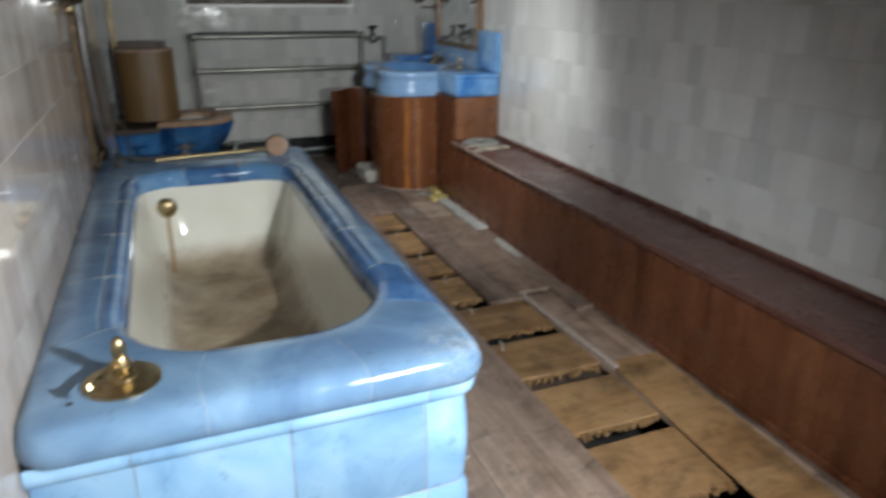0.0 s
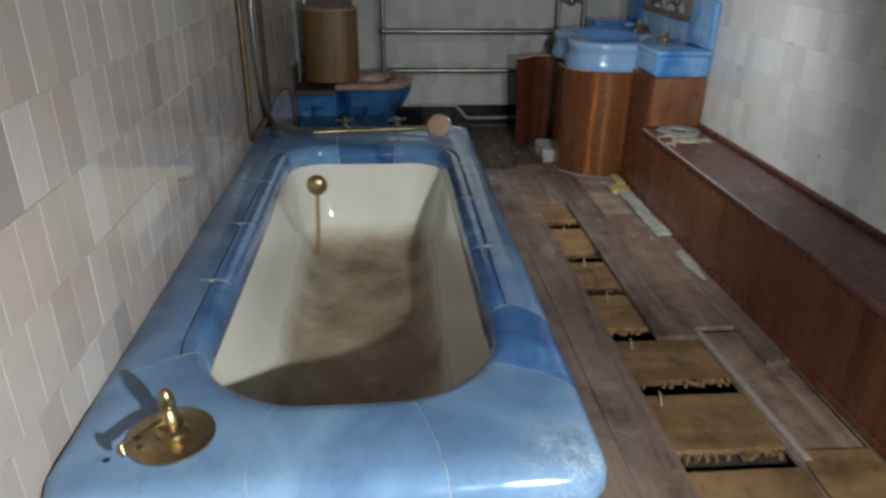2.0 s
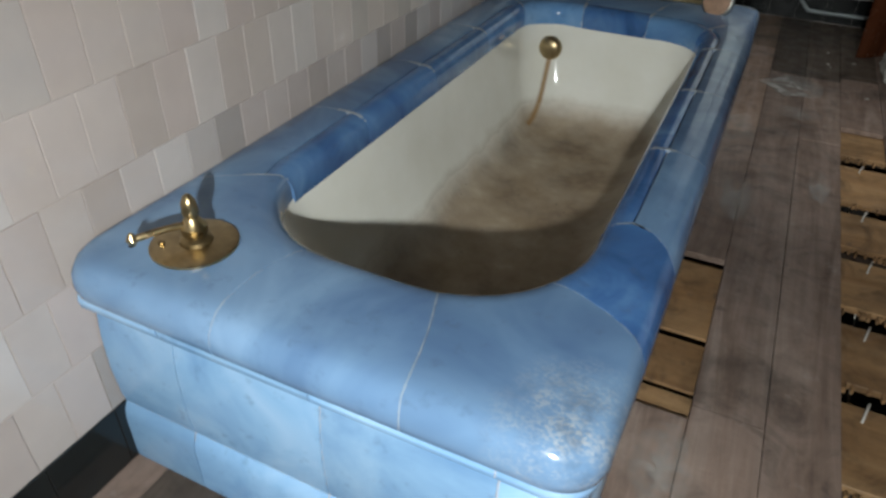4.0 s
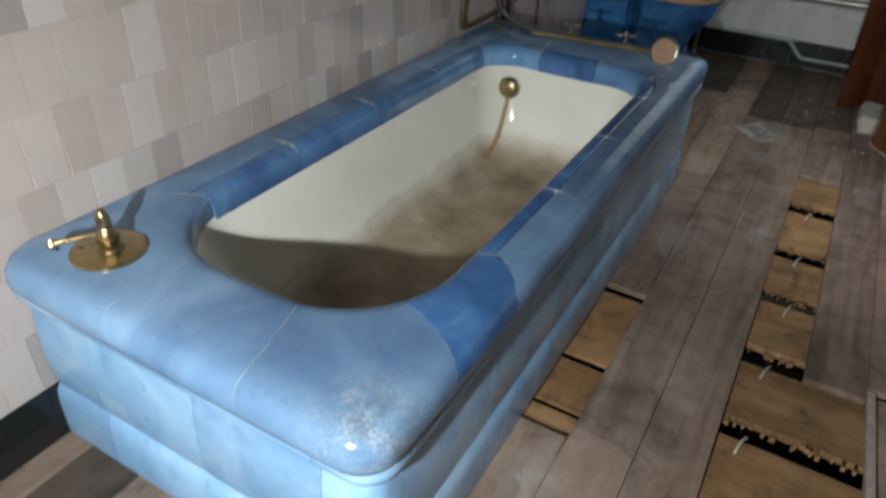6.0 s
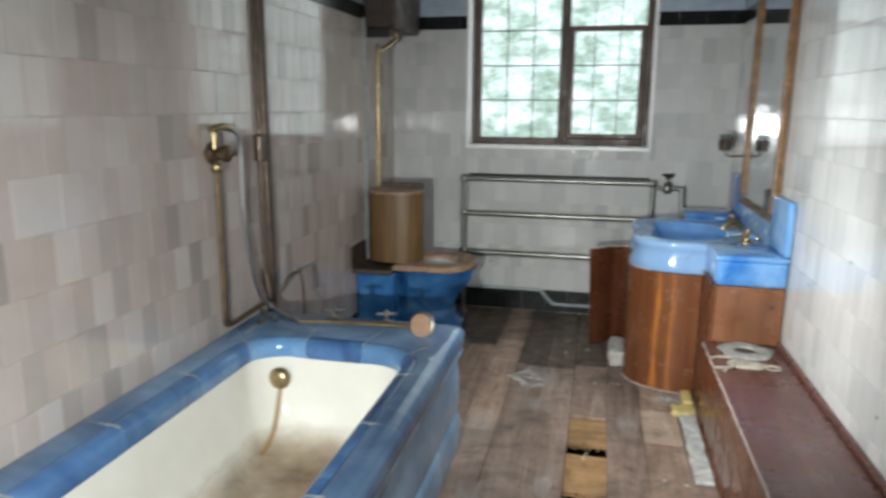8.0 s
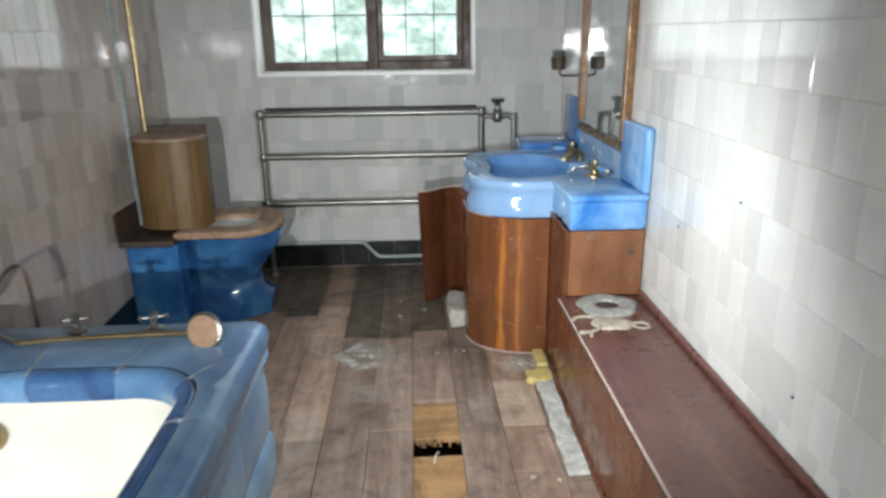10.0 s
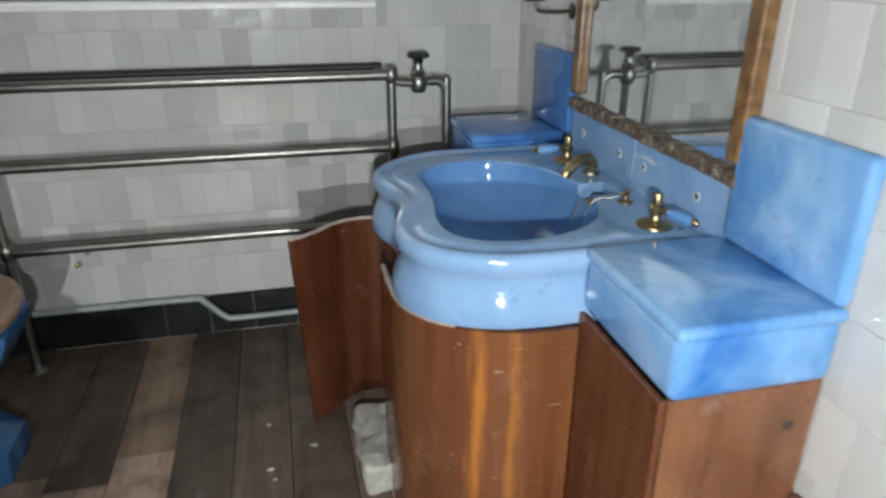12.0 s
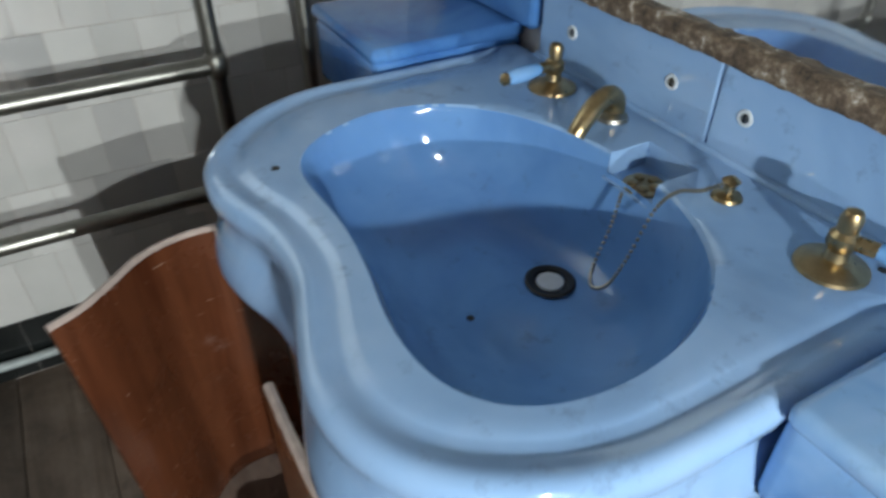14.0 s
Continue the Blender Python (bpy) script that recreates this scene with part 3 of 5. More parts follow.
for y0, y1, zt in ((0.62, 1.08, -0.020), (1.082, 1.84, -0.017), (1.843, 2.54, -0.020)):
    part("filler_board", box(1.836, 2.082, y0, y1, zt - 0.02, zt, 0.002, 1), BOARD_WARM, floor)
bm = box(0, 0.022, 0, 0.74, 0, 0.018, 0.002, 1)
bm.transform(pose(1.846, 1.80, -0.016, 0, 0, 2))
solo("loose_batten", bm, PLY_EDGE, "thin pale wooden batten lying along the lifted floor", "batten")
bm = box(0, 0.225, 0, 0.92, 0, 0.008, 0.002, 1)
for v in bm.verts:
    v.co.z += 0.012 * (v.co.x / 0.225) * math.sin(v.co.y * 3)
bm.transform(pose(1.80, 0.93, -0.010, 0, 0, -3))
solo("loose_hardboard", bm, PINE, "loose brown hardboard sheet lying over the floor gap", "board")

cable = thing("white_cable", (1.56, 2.5, -0.04), "thin white cables looping up through the floor gaps", "cable")
for yy in (3.58, 3.19, 2.84, 2.47, 2.14):
    xx, ln = 1.545 + rnd.uniform(-0.02, 0.03), rnd.uniform(0.7, 1.25)
    part("cable_loop", tube([(xx + 0.02, yy + 0.06 * ln, -0.034), (xx + 0.012, yy + 0.03, -0.016), (xx, yy - 0.02, -0.022), (xx - 0.004, yy - 0.07 * ln, -0.09), (xx, yy - 0.15, -0.15)], 0.0032, 7), CABLE, cable)


def flake(cx, cy, cz, rx, ry, h, seed, n=14, mat=PLASTER, name="plaster_dust", label="", category="debris"):
    r = random.Random(seed)
    rings = []
    wob = [r.uniform(0.65, 1.15) for _ in range(n)]
    for s, z in ((1.0, 0.0), (0.82, h * 0.7), (0.45, h), (0.12, h * 0.9)):
        rings.append([Vector((cx + rx * s * wob[i] * math.cos(2 * math.pi * i / n), cy + ry * s * wob[i] * math.sin(2 * math.pi * i / n), cz + z * r.uniform(0.7, 1.2))) for i in range(n)])
    return solo(name, loft(rings, True, True, True), mat, label, category, True)


flake(1.26, 4.39, 0.0022, 0.19, 0.18, 0.002, 3, mat=DUST, label="patch of pale plaster dust on the floorboards")
flake(1.965, 4.24, 0.0022, 0.10, 0.085, 0.003, 5, mat=DUST, label="patch of pale plaster dust beside the basin cupboard")
for x, y, rx, ry, seed in ((1.06, 3.74, 0.10, 0.22, 31), (1.12, 3.08, 0.07, 0.20, 33), (1.30, 4.02, 0.12, 0.10, 35), (1.10, 1.72, 0.09, 0.16, 37), (1.40, 3.30, 0.06, 0.16, 39), (1.75, 3.9, 0.07, 0.14, 41)):
    flake(x, y, 0.0022, rx, ry, 0.002, seed, mat=DUST_THIN, label="thin smear of pale plaster dust on the floorboards")
bm = box(2.004, 2.079, 3.42, 4.09, 0.0, 0.016, 0.004, 1)
bmesh.ops.subdivide_edges(bm, edges=[e for e in bm.edges if abs(e.verts[0].co.y - e.verts[1].co.y) > 0.3], cuts=40)
for v in bm.verts:
    push = noise.noise_vector(v.co * 22) * 0.008
    v.co = Vector((min(2.079, v.co.x + push.x), v.co.y, max(0.0, v.co.z + push.z)))
solo("cement_strip", bm, CEMENT, "strip of crumbling pale cement beside the boxed ledge", "rubble", True)
flake(2.045, 3.12, 0.0005, 0.028, 0.20, 0.010, 12, label="line of plaster rubble beside the boxed ledge")
bm = box(1.972, 2.082, 4.052, 4.158, 0.0, 0.022, 0.006, 1)
bmesh.ops.subdivide_edges(bm, edges=bm.edges[:], cuts=3, use_grid_fill=True)
for v in bm.verts:
    push = noise.noise_vector(v.co * 26) * 0.026
    v.co = Vector((min(2.079, v.co.x + push.x), v.co.y + push.y, max(0.0, v.co.z + (push.z * 0.5 if v.co.z > 0.01 else 0))))
solo("foam_scrap", bm, FOAM, "torn scrap of yellow foam on the floor", "foam", True)
solo("foam_block", merge(box(2.03, 2.082, 4.19, 4.275, 0.001, 0.030, 0.006), box(2.034, 2.084, 4.277, 4.345, 0.001, 0.026, 0.006)), FOAM, "block of yellow foam beside the cupboard", "foam")
rnd_chip = random.Random(17)
for x, y, n in ((1.05, 1.45, 5), (0.45, 1.08, 5), (1.45, 4.85, 4), (1.60, 4.40, 3), (1.95, 3.3, 3)):
    for _ in range(n):
        cx, cy, r0 = x + rnd_chip.uniform(-0.14, 0.14), y + rnd_chip.uniform(-0.1, 0.2), rnd_chip.uniform(0.006, 0.016)
        if not (0.0 < cx < 1.02 and 1.18 < cy < 3.6):
            flake(cx, cy, 0.0015, r0, r0 * rnd_chip.uniform(0.5, 1.2), 0.004, rnd_chip.randrange(999), 7, PLASTER, "plaster_chip", "small flake of fallen plaster on the floorboards")
bm = box(1.668, 1.792, 4.66, 4.97, 0.001, 0.088, 0.010, 1)
bmesh.ops.subdivide_edges(bm, edges=[e for e in bm.edges if e.calc_length() > 0.05], cuts=5, use_grid_fill=True)
for v in bm.verts:
    push = noise.noise_vector(v.co * 14) * 0.016 + noise.noise_vector(v.co * 45) * 0.007
    v.co = Vector((v.co.x + push.x, v.co.y + push.y, max(0.0, v.co.z + push.z * (1 if v.co.z > 0.03 else 0))))
solo("masonry_block", bm, PLASTER, "broken block of plaster under the basin", "rubble")

# ---- boxed ledge along the right wall ----
ledge = thing("boxed_ledge", (2.25, 2.0, 0), "red-brown varnished wooden pipe boxing along the tiled wall", "ledge")
EDGES = [YB + 0.003, 0.2, 1.15, 2.05, 2.95, 4.02]
for a, b in zip(EDGES, EDGES[1:]):
    part("front_panel", box(2.088, 2.103, a + 0.001, b - 0.001, 0.0, 0.388, 0.002, 1), MAHOGANY, ledge)
part("top_board", box(2.072, 2.408, YB + 0.004, 4.02, 0.388, 0.415, 0.006), SHELF_WOOD, ledge)
part("wall_moulding", box(2.398, 2.4185, YB + 0.004, 4.02, 0.4155, 0.44, 0.007), SHELF_WOOD, ledge)
part("worn_edge", tube([(2.0745, 2.55, 0.4125), (2.0745, 4.0, 0.4125)], 0.0045, 6), PLY_EDGE, ledge, "scraped pale edge")
part("front_foot", box(2.080, 2.0875, YB + 0.004, 4.02, 0.0, 0.03, 0.002, 1), MAHOGANY, ledge)

flange = thing("pipe_flange", (2.25, 3.89, 0.415), "ring of dried putty round a pipe hole with string", "flange")
r = random.Random(8)
rings = []
for rad, z in ((0.118, 0.0), (0.112, 0.010), (0.09, 0.016), (0.065, 0.014), (0.05, 0.012), (0.046, 0.001)):
    rings.append([Vector((2.243 + 1.0 * rad * (1 + 0.07 * math.sin(3 * a + 1) + 0.04 * math.sin(7 * a)) * math.cos(a), 3.91 + 0.95 * rad * (1 + 0.05 * math.sin(5 * a)) * math.sin(a), 0.4155 + z)) for a in (2 * math.pi * i / 40 for i in range(40))])
part("putty_ring", loft(rings), GREY_PUTTY, flange, "", True)
part("pipe_hole", lathe((2.243, 3.91, 0.4155), [(0.047, 0), (0.047, 0.002), (0.02, 0.0022)], segs=24), DARK_WOOD, flange, "dark pipe hole")
part("putty_lump", merge(lathe((2.195, 3.745, 0.4155), [(0.056, 0), (0.050, 0.008), (0.02, 0.012)], segs=11), lathe((2.245, 3.74, 0.4155), [(0.052, 0), (0.044, 0.008), (0.02, 0.013)], segs=9)), PUTTY, flange, "", True)
part("string", tube([(2.285, 3.725, 0.424), (2.30, 3.735, 0.421), (2.325, 3.735, 0.421), (2.342, 3.715, 0.421), (2.335, 3.69, 0.421), (2.31, 3.685, 0.421), (2.292, 3.70, 0.422), (2.28, 3.72, 0.424)], 0.0055, 7), PUTTY, flange, "knotted pale string")
part("string", tube([(2.165, 3.79, 0.424), (2.14, 3.805, 0.421), (2.10, 3.80, 0.421), (2.08, 3.78, 0.421)], 0.0065, 7), PUTTY, flange, "knotted pale string")
part("string", tube([(2.165, 3.735, 0.424), (2.16, 3.70, 0.421), (2.13, 3.675, 0.421), (2.095, 3.665, 0.421), (2.082, 3.672, 0.421)], 0.0075, 7), PUTTY, flange, "knotted pale string")
part("string", tube([(2.125, 3.675, 0.421), (2.118, 3.65, 0.420), (2.112, 3.635, 0.420)], 0.005, 7), PUTTY, flange, "knotted pale string")

# ---- the bath ----
RZ = 0.56
bath = thing("bathtub", (0.5, 2.4, 0), "cream enamel bath, stained brown, in a blue glazed tile surround", "bathtub")
BX1, BY0, BY1 = 0.995, 1.235, 3.52
SIDE = [(0.006, 0.0), (0.008, 0.02), (0.007, 0.12), (0.003, 0.145), (-0.006, 0.165), (-0.002, 0.19), (0.002, 0.27), (-0.001, 0.35), (-0.008, 0.405), (-0.010, 0.423), (0.006, 0.429), (0.015, 0.438), (0.0175, 0.455), (0.012, 0.475)]


def bath_line(n_arc=7, rr=0.05):
    """The foot of the surround: along the front, round the corner, along the side; and the outward normals."""
    line = [(Vector((XL + 0.002, BY0, 0)), Vector((0, -1, 0)))]
    for i in range(n_arc):
        a = radians(-90 + 90 * i / (n_arc - 1))
        line.append((Vector((BX1 - rr + rr * math.cos(a), BY0 + rr + rr * math.sin(a), 0)), Vector((math.cos(a), math.sin(a), 0))))
    line.append((Vector((BX1, BY1, 0)), Vector((1, 0, 0))))
    acc = [0.0]
    for (p, _), (q, _) in zip(line, line[1:]):
        acc.append(acc[-1] + (q - p).length)
    return line, acc


BL, BA = bath_line()


def along(s):
    k = max(j for j in range(len(BA) - 1) if BA[j] <= s + 1e-9)
    f = min(1.0, (s - BA[k]) / (BA[k + 1] - BA[k]))
    return BL[k][0].lerp(BL[k + 1][0], f), BL[k][1].lerp(BL[k + 1][1], f).normalized()


def side_tile(s0, s1, prof):
    cuts = sorted({s0 + 0.0015, s1 - 0.0015, *[a for a in BA if s0 + 0.003 < a < s1 - 0.003]})
    ring = []
    for s in cuts:
        p, nrm = along(s)
        front = [p + nrm * o + Vector((0, 0, z)) for o, z in prof]
        back = [p + nrm * -0.03 + Vector((0, 0, z)) for o, z in reversed(prof)]
        ring.append(front + back)
    return loft(ring, True, True, True)


TOTAL = BA[-1]
joint_front = [0.0, 0.19, 0.51, 0.83, 1.02]
joints = joint_front + [1.02 + (TOTAL - 1.02) * i / 6 for i in range(1, 7)]
for a, b in zip(joints, joints[1:]):
    part("base_tile", side_tile(a, b, [(o, z if z < 0.16 else 0.163) for o, z in SIDE[:5]]), BLUE_SIDE, bath, "", True)
    part("side_tile", side_tile(a, b, [(o, z + (0.002 if i == 0 else 0)) for i, (o, z) in enumerate(SIDE[4:10])]), BLUE_SIDE, bath, "", True)
    part("moulded_edge_tile", side_tile(a, b, [(o, z + (0.002 if i == 0 else 0)) for i, (o, z) in enumerate(SIDE[9:])]), BLUE_SIDE, bath, "", True)
part("grout_bed", side_tile(0.0, TOTAL, [(o - 0.0028, z) for o, z in SIDE]), GROUT, bath)
part("grout_core", box(XL + 0.002, BX1 - 0.034, BY0 + 0.034, 1.36, 0, 0.47), GROUT, bath)
part("grout_core", box(0.93, BX1 - 0.034, 1.362, BY1, 0, 0.47), GROUT, bath)
part("grout_core", box(XL + 0.002, 0.928, 3.26, BY1 - 0.003, 0, 0.47), GROUT, bath)

N = 9
OUT = rounded(XL + 0.001, 1.012, 1.205, 3.555, (0.07, 0.075, 0.05, 0.012), N)
INN = rounded(0.215, 0.868, 1.445, 3.19, (0.25, 0.25, 0.15, 0.15), N)
# denser matched outlines: points between corners too
def dense(line, n=10):
    out = []
    for c in range(4):
        seg = line[c * N : (c + 1) * N]
        nxt = line[((c + 1) % 4) * N]
        out += seg
        out += [seg[-1].lerp(nxt, i / n) for i in range(1, n)]
    return out


OD, ID = dense(OUT), dense(INN)
M = len(OD)
EDGE = [("o", -0.03, 0.478), ("o", 0.0, 0.478), ("o", 0.010, 0.490), ("o", 0.013, 0.508), ("o", 0.010, 0.530), ("o", -0.002, 0.549), ("o", -0.020, 0.559), ("o", -0.045, RZ + 0.002)]
RIM = EDGE + [("m", 0.35, RZ + 0.003), ("m", 0.5, RZ + 0.003), ("m", 0.65, RZ + 0.003), ("i", 0.045, RZ + 0.002), ("i", 0.022, 0.559), ("i", 0.006, 0.548), ("i", 0.0, 0.530), ("i", -0.002, 0.495)]
# along the sides and the far end the top tile stops at a rounded lip tile of its own
TOP_RIM = EDGE + [("m", 0.3, RZ + 0.003), ("m", 0.45, RZ + 0.003), ("i", 0.062, RZ + 0.002), ("i", 0.055, RZ - 0.001), ("i", 0.053, 0.52)]
LIP = [("i", 0.0515, 0.500), ("i", 0.0515, RZ - 0.002), ("i", 0.046, RZ + 0.001), ("i", 0.028, RZ - 0.001), ("i", 0.010, 0.551), ("i", 0.001, 0.538), ("i", -0.004, 0.520), ("i", -0.005, 0.496), ("i", -0.003, 0.478), ("i", 0.010, 0.478)]


def rim_ring(o, i, way=Vector((0, 0, 0)), prof=RIM):
    """One cross-section of the rim; way bows the joint along the rim between its two edges."""
    d = (o - i).normalized()
    out = []
    for kind, f, z in prof:
        p = o + d * f if kind == "o" else i + d * f if kind == "i" else o.lerp(i, f)
        c = max(0.0, min(1.0, (p - o).dot(i - o) / (i - o).length_squared))
        p = p + way * (4 * c * (1 - c))
        out.append(Vector((max(p.x, XL + 0.001), p.y, z)))
    return out


def at_index(line, k):
    a, f = int(math.floor(k)), k - math.floor(k)
    return line[a % M].lerp(line[(a + 1) % M], f)


def index_of(line, x, y):
    """The fractional index of the outline's point nearest to (x, y)."""
    p = Vector((x, y, 0))
    return min((k / 20 for k in range(M * 20)), key=lambda k: (at_index(line, k) - p).length_squared)


RIM_JOINTS = [((XL, 1.52), (0.222, 1.64)), ((0.389, 1.205), (0.415, 1.448)), ((0.725, 1.205), (0.668, 1.448)), ((1.012, 1.46), (0.825, 1.545)), ((1.012, 1.715), (0.868, 1.76)),
              ((1.012, 2.13), (0.868, 2.15)), ((1.012, 2.55), (0.868, 2.56)), ((1.012, 2.95), (0.868, 2.94)), ((1.012, 3.32), (0.855, 3.12)), ((0.73, 3.555), (0.66, 3.19)), ((0.36, 3.555), (0.42, 3.19)),
              ((XL, 3.30), (0.225, 3.09)), ((XL, 2.76), (0.215, 2.76)), ((XL, 2.36), (0.215, 2.36)), ((XL, 1.95), (0.215, 1.97))]
BOWS = [0.0, -0.022, 0.010, 0.016, 0.048, 0.008, -0.004, 0.006, 0.02, 0.006, -0.006, 0.015, 0.0, 0.004, -0.005]
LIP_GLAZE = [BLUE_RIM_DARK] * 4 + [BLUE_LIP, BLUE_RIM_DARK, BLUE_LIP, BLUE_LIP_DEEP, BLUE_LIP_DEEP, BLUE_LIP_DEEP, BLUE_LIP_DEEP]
JI = [(index_of(OD, *a), index_of(ID, *b)) for a, b in RIM_JOINTS]


def rim_tile(name, a, b, glaze, prof, bow0=0.0, bow1=0.0, gap=0.0012):
    """A tile of the rim between two joints, given as indices of the outer and inner outline."""
    (ao, ai), (bo, bi) = a, b
    bo, bi = bo + (M if bo < ao else 0), bi + (M if bi < ai else 0)
    bo, bi = (bo - M if bo - ao > M / 2 else bo), (bi - M if bi - ai > M / 2 else bi)
    rings = []
    for j in range(19):
        f = j / 18
        o, i = at_index(OD, ao + (bo - ao) * f), at_index(ID, ai + (bi - ai) * f)
        way = (at_index(OD, ao + (bo - ao) * f + 0.5) - at_index(OD, ao + (bo - ao) * f - 0.5)).normalized()
        rings.append([o, i, way * (bow0 * (1 - f) + bow1 * f)])
    t0, t1 = (rings[1][0] - rings[0][0]).normalized() * gap, (rings[-1][0] - rings[-2][0]).normalized() * gap
    rings[0][:2], rings[-1][:2] = [p + t0 for p in rings[0][:2]], [p - t1 for p in rings[-1][:2]]
    part(name, loft([rim_ring(o, i, w, prof) for o, i, w in rings], True, True, True), glaze, bath, "", True)


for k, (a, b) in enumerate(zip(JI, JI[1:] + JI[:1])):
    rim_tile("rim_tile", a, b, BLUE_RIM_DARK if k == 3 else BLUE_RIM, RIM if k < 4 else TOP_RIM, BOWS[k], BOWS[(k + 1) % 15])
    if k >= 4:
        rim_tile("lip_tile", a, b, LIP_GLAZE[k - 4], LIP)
for (ao, ai), bow in zip(JI, BOWS):
    o, i = at_index(OD, ao), at_index(ID, ai)
    step = (at_index(OD, ao + 1) - at_index(OD, ao - 1)).normalized()
    ring = rim_ring(o, i, step * bow)
    c = sum(ring, Vector((0, 0, 0))) / len(ring)
    ring = [c + (p - c) * 0.988 for p in ring]
    part("rim_joint", loft([[p - step * 0.005 for p in ring], [p + step * 0.005 for p in ring]], True, True, True), RIM_GROUT, bath)

for x, y in ((0.135, 1.292), ):
    part("chip", lathe((x, y, RZ - 0.001), [(0.009, 0), (0.007, 0.004), (0.001, 0.0045)], segs=7), RUBBER, bath, "dark chip in the glaze")

# enamel shell: steep at the waste end, sloping at the near end
rings = []
for z, n0, f0, sx, r in ((0.512, 0.0, 0.0, 0.0, 0.0), (0.50, 0.004, 0.003, 0.003, 0.0), (0.46, 0.018, 0.010, 0.010, 0.0), (0.38, 0.050, 0.026, 0.024, 0.0), (0.29, 0.090, 0.048, 0.044, 0.0),
                         (0.21, 0.135, 0.075, 0.072, 0.0), (0.165, 0.175, 0.105, 0.10, 0.0), (0.143, 0.215, 0.14, 0.135, 0.0), (0.134, 0.27, 0.19, 0.18, 0.0), (0.131, 0.45, 0.40, 0.27, 0.0)):
    rr = [min(max(0.03, q - sx * 0.25), 0.31 - sx) for q in (0.25, 0.25, 0.15, 0.15)]
    rings.append([Vector((p.x, p.y, z)) for p in dense(rounded(0.213 + sx, 0.87 - sx, 1.443 + n0, 3.192 - f0, rr, N))])
part("enamel_tub", loft(rings, True, False, True), ENAMEL, bath, "cream enamel bowl with brown stains", True)
overflow = part("overflow_knob", lathe((0.322, 3.165, 0.405), [(0.034, 0.0), (0.044, -0.012), (0.046, -0.022), (0.042, -0.032), (0.03, -0.040), (0.012, -0.044), (0.004, -0.044)], (0, 1, 0), 28), DULL_BRASS, bath, "round tarnished brass overflow", True)
part("knob_hub", lathe((0.322, 3.121, 0.405), [(0.010, 0.0), (0.008, -0.010), (0.002, -0.012)], (0, 1, 0), 14), BRASS, overflow, "", True)

mixer = thing("bath_lever_tap", (0.21, 1.36, RZ), "brass waste lever on a round plate at the bath's near corner", "tap")
part("plate", lathe((0.230, 1.347, RZ + 0.0035), [(0.078, 0.0), (0.078, 0.004), (0.070, 0.007), (0.02, 0.008)], segs=36), DULL_BRASS, mixer, "", True)
part("spindle", lathe((0.232, 1.350, RZ + 0.010), [(0.030, 0.0), (0.028, 0.008), (0.020, 0.014), (0.024, 0.022), (0.024, 0.034), (0.018, 0.040), (0.012, 0.052), (0.015, 0.062), (0.013, 0.080), (0.008, 0.092), (0.003, 0.096)], segs=20), BRASS, mixer, "", True)
part("lever", merge(tube([(0.232, 1.350, RZ + 0.047), (0.205, 1.304, RZ + 0.050), (0.180, 1.262, RZ + 0.048)], 0.0065, 10), lathe((0.180, 1.262, RZ + 0.048), [(0.004, -0.012), (0.01, 0.0), (0.004, 0.012)], segs=10)), BRASS, mixer, "", True)
part("screw", lathe((0.187, 1.312, RZ + 0.010), [(0.006, 0), (0.006, 0.006), (0.002, 0.008)], segs=10), BRASS, mixer)

shower = thing("hand_shower", (0.7, 3.4, RZ), "hand shower with a round scaled rose lying on the bath rim", "shower")
part("rose", lathe((0.865, 3.365, 0.605), [(0.02, 0.03), (0.05, 0.02), (0.058, 0.008), (0.058, 0.0), (0.050, -0.006)], (0.25, 1, -0.25), 30), NICKEL, shower, "", True)
part("rose_face", lathe((0.8635, 3.359, 0.6065), [(0.050, 0.0), (0.049, -0.004), (0.01, -0.006)], (0.25, 1, -0.25), 30), ROSE_FACE, shower, "brown scaled rose face", True)
part("handle", tube([(0.83, 3.385, 0.590), (0.74, 3.40, 0.584), (0.58, 3.405, 0.578), (0.42, 3.40, 0.575), (0.30, 3.385, 0.573)], lambda t: 0.011 - 0.004 * t, 10), DULL_BRASS, shower, "", True)


def cross_tap(x, y, z0):
    t = thing("cross_head_tap", (x, y, z0), "tarnished nickel cross-head tap on the bath's far rim", "tap", "taps on the bath's far rim")
    part("base", lathe((x, y, z0), [(0.030, 0.0), (0.028, 0.006), (0.014, 0.010), (0.012, 0.012), (0.015, 0.016)], segs=18), NICKEL, t, "", True)
    part("spindle", lathe((x, y, z0 + 0.012), [(0.010, 0), (0.008, 0.02), (0.013, 0.026), (0.012, 0.04), (0.004, 0.044)], segs=14), NICKEL, t, "", True)
    for a in (0.3, 0.3 + math.pi / 2):
        d = Vector((math.cos(a), math.sin(a), 0)) * 0.038
        c = Vector((x, y, z0 + 0.042))
        part("cross_bar", merge(merge(tube([c - d, c + d], 0.005, 8), lathe(c + d, [(0.003, -0.008), (0.009, 0.0), (0.003, 0.008)], d, 10)), lathe(c - d, [(0.003, -0.008), (0.009, 0.0), (0.003, 0.008)], d, 10)), NICKEL, t, "", True)
    return t


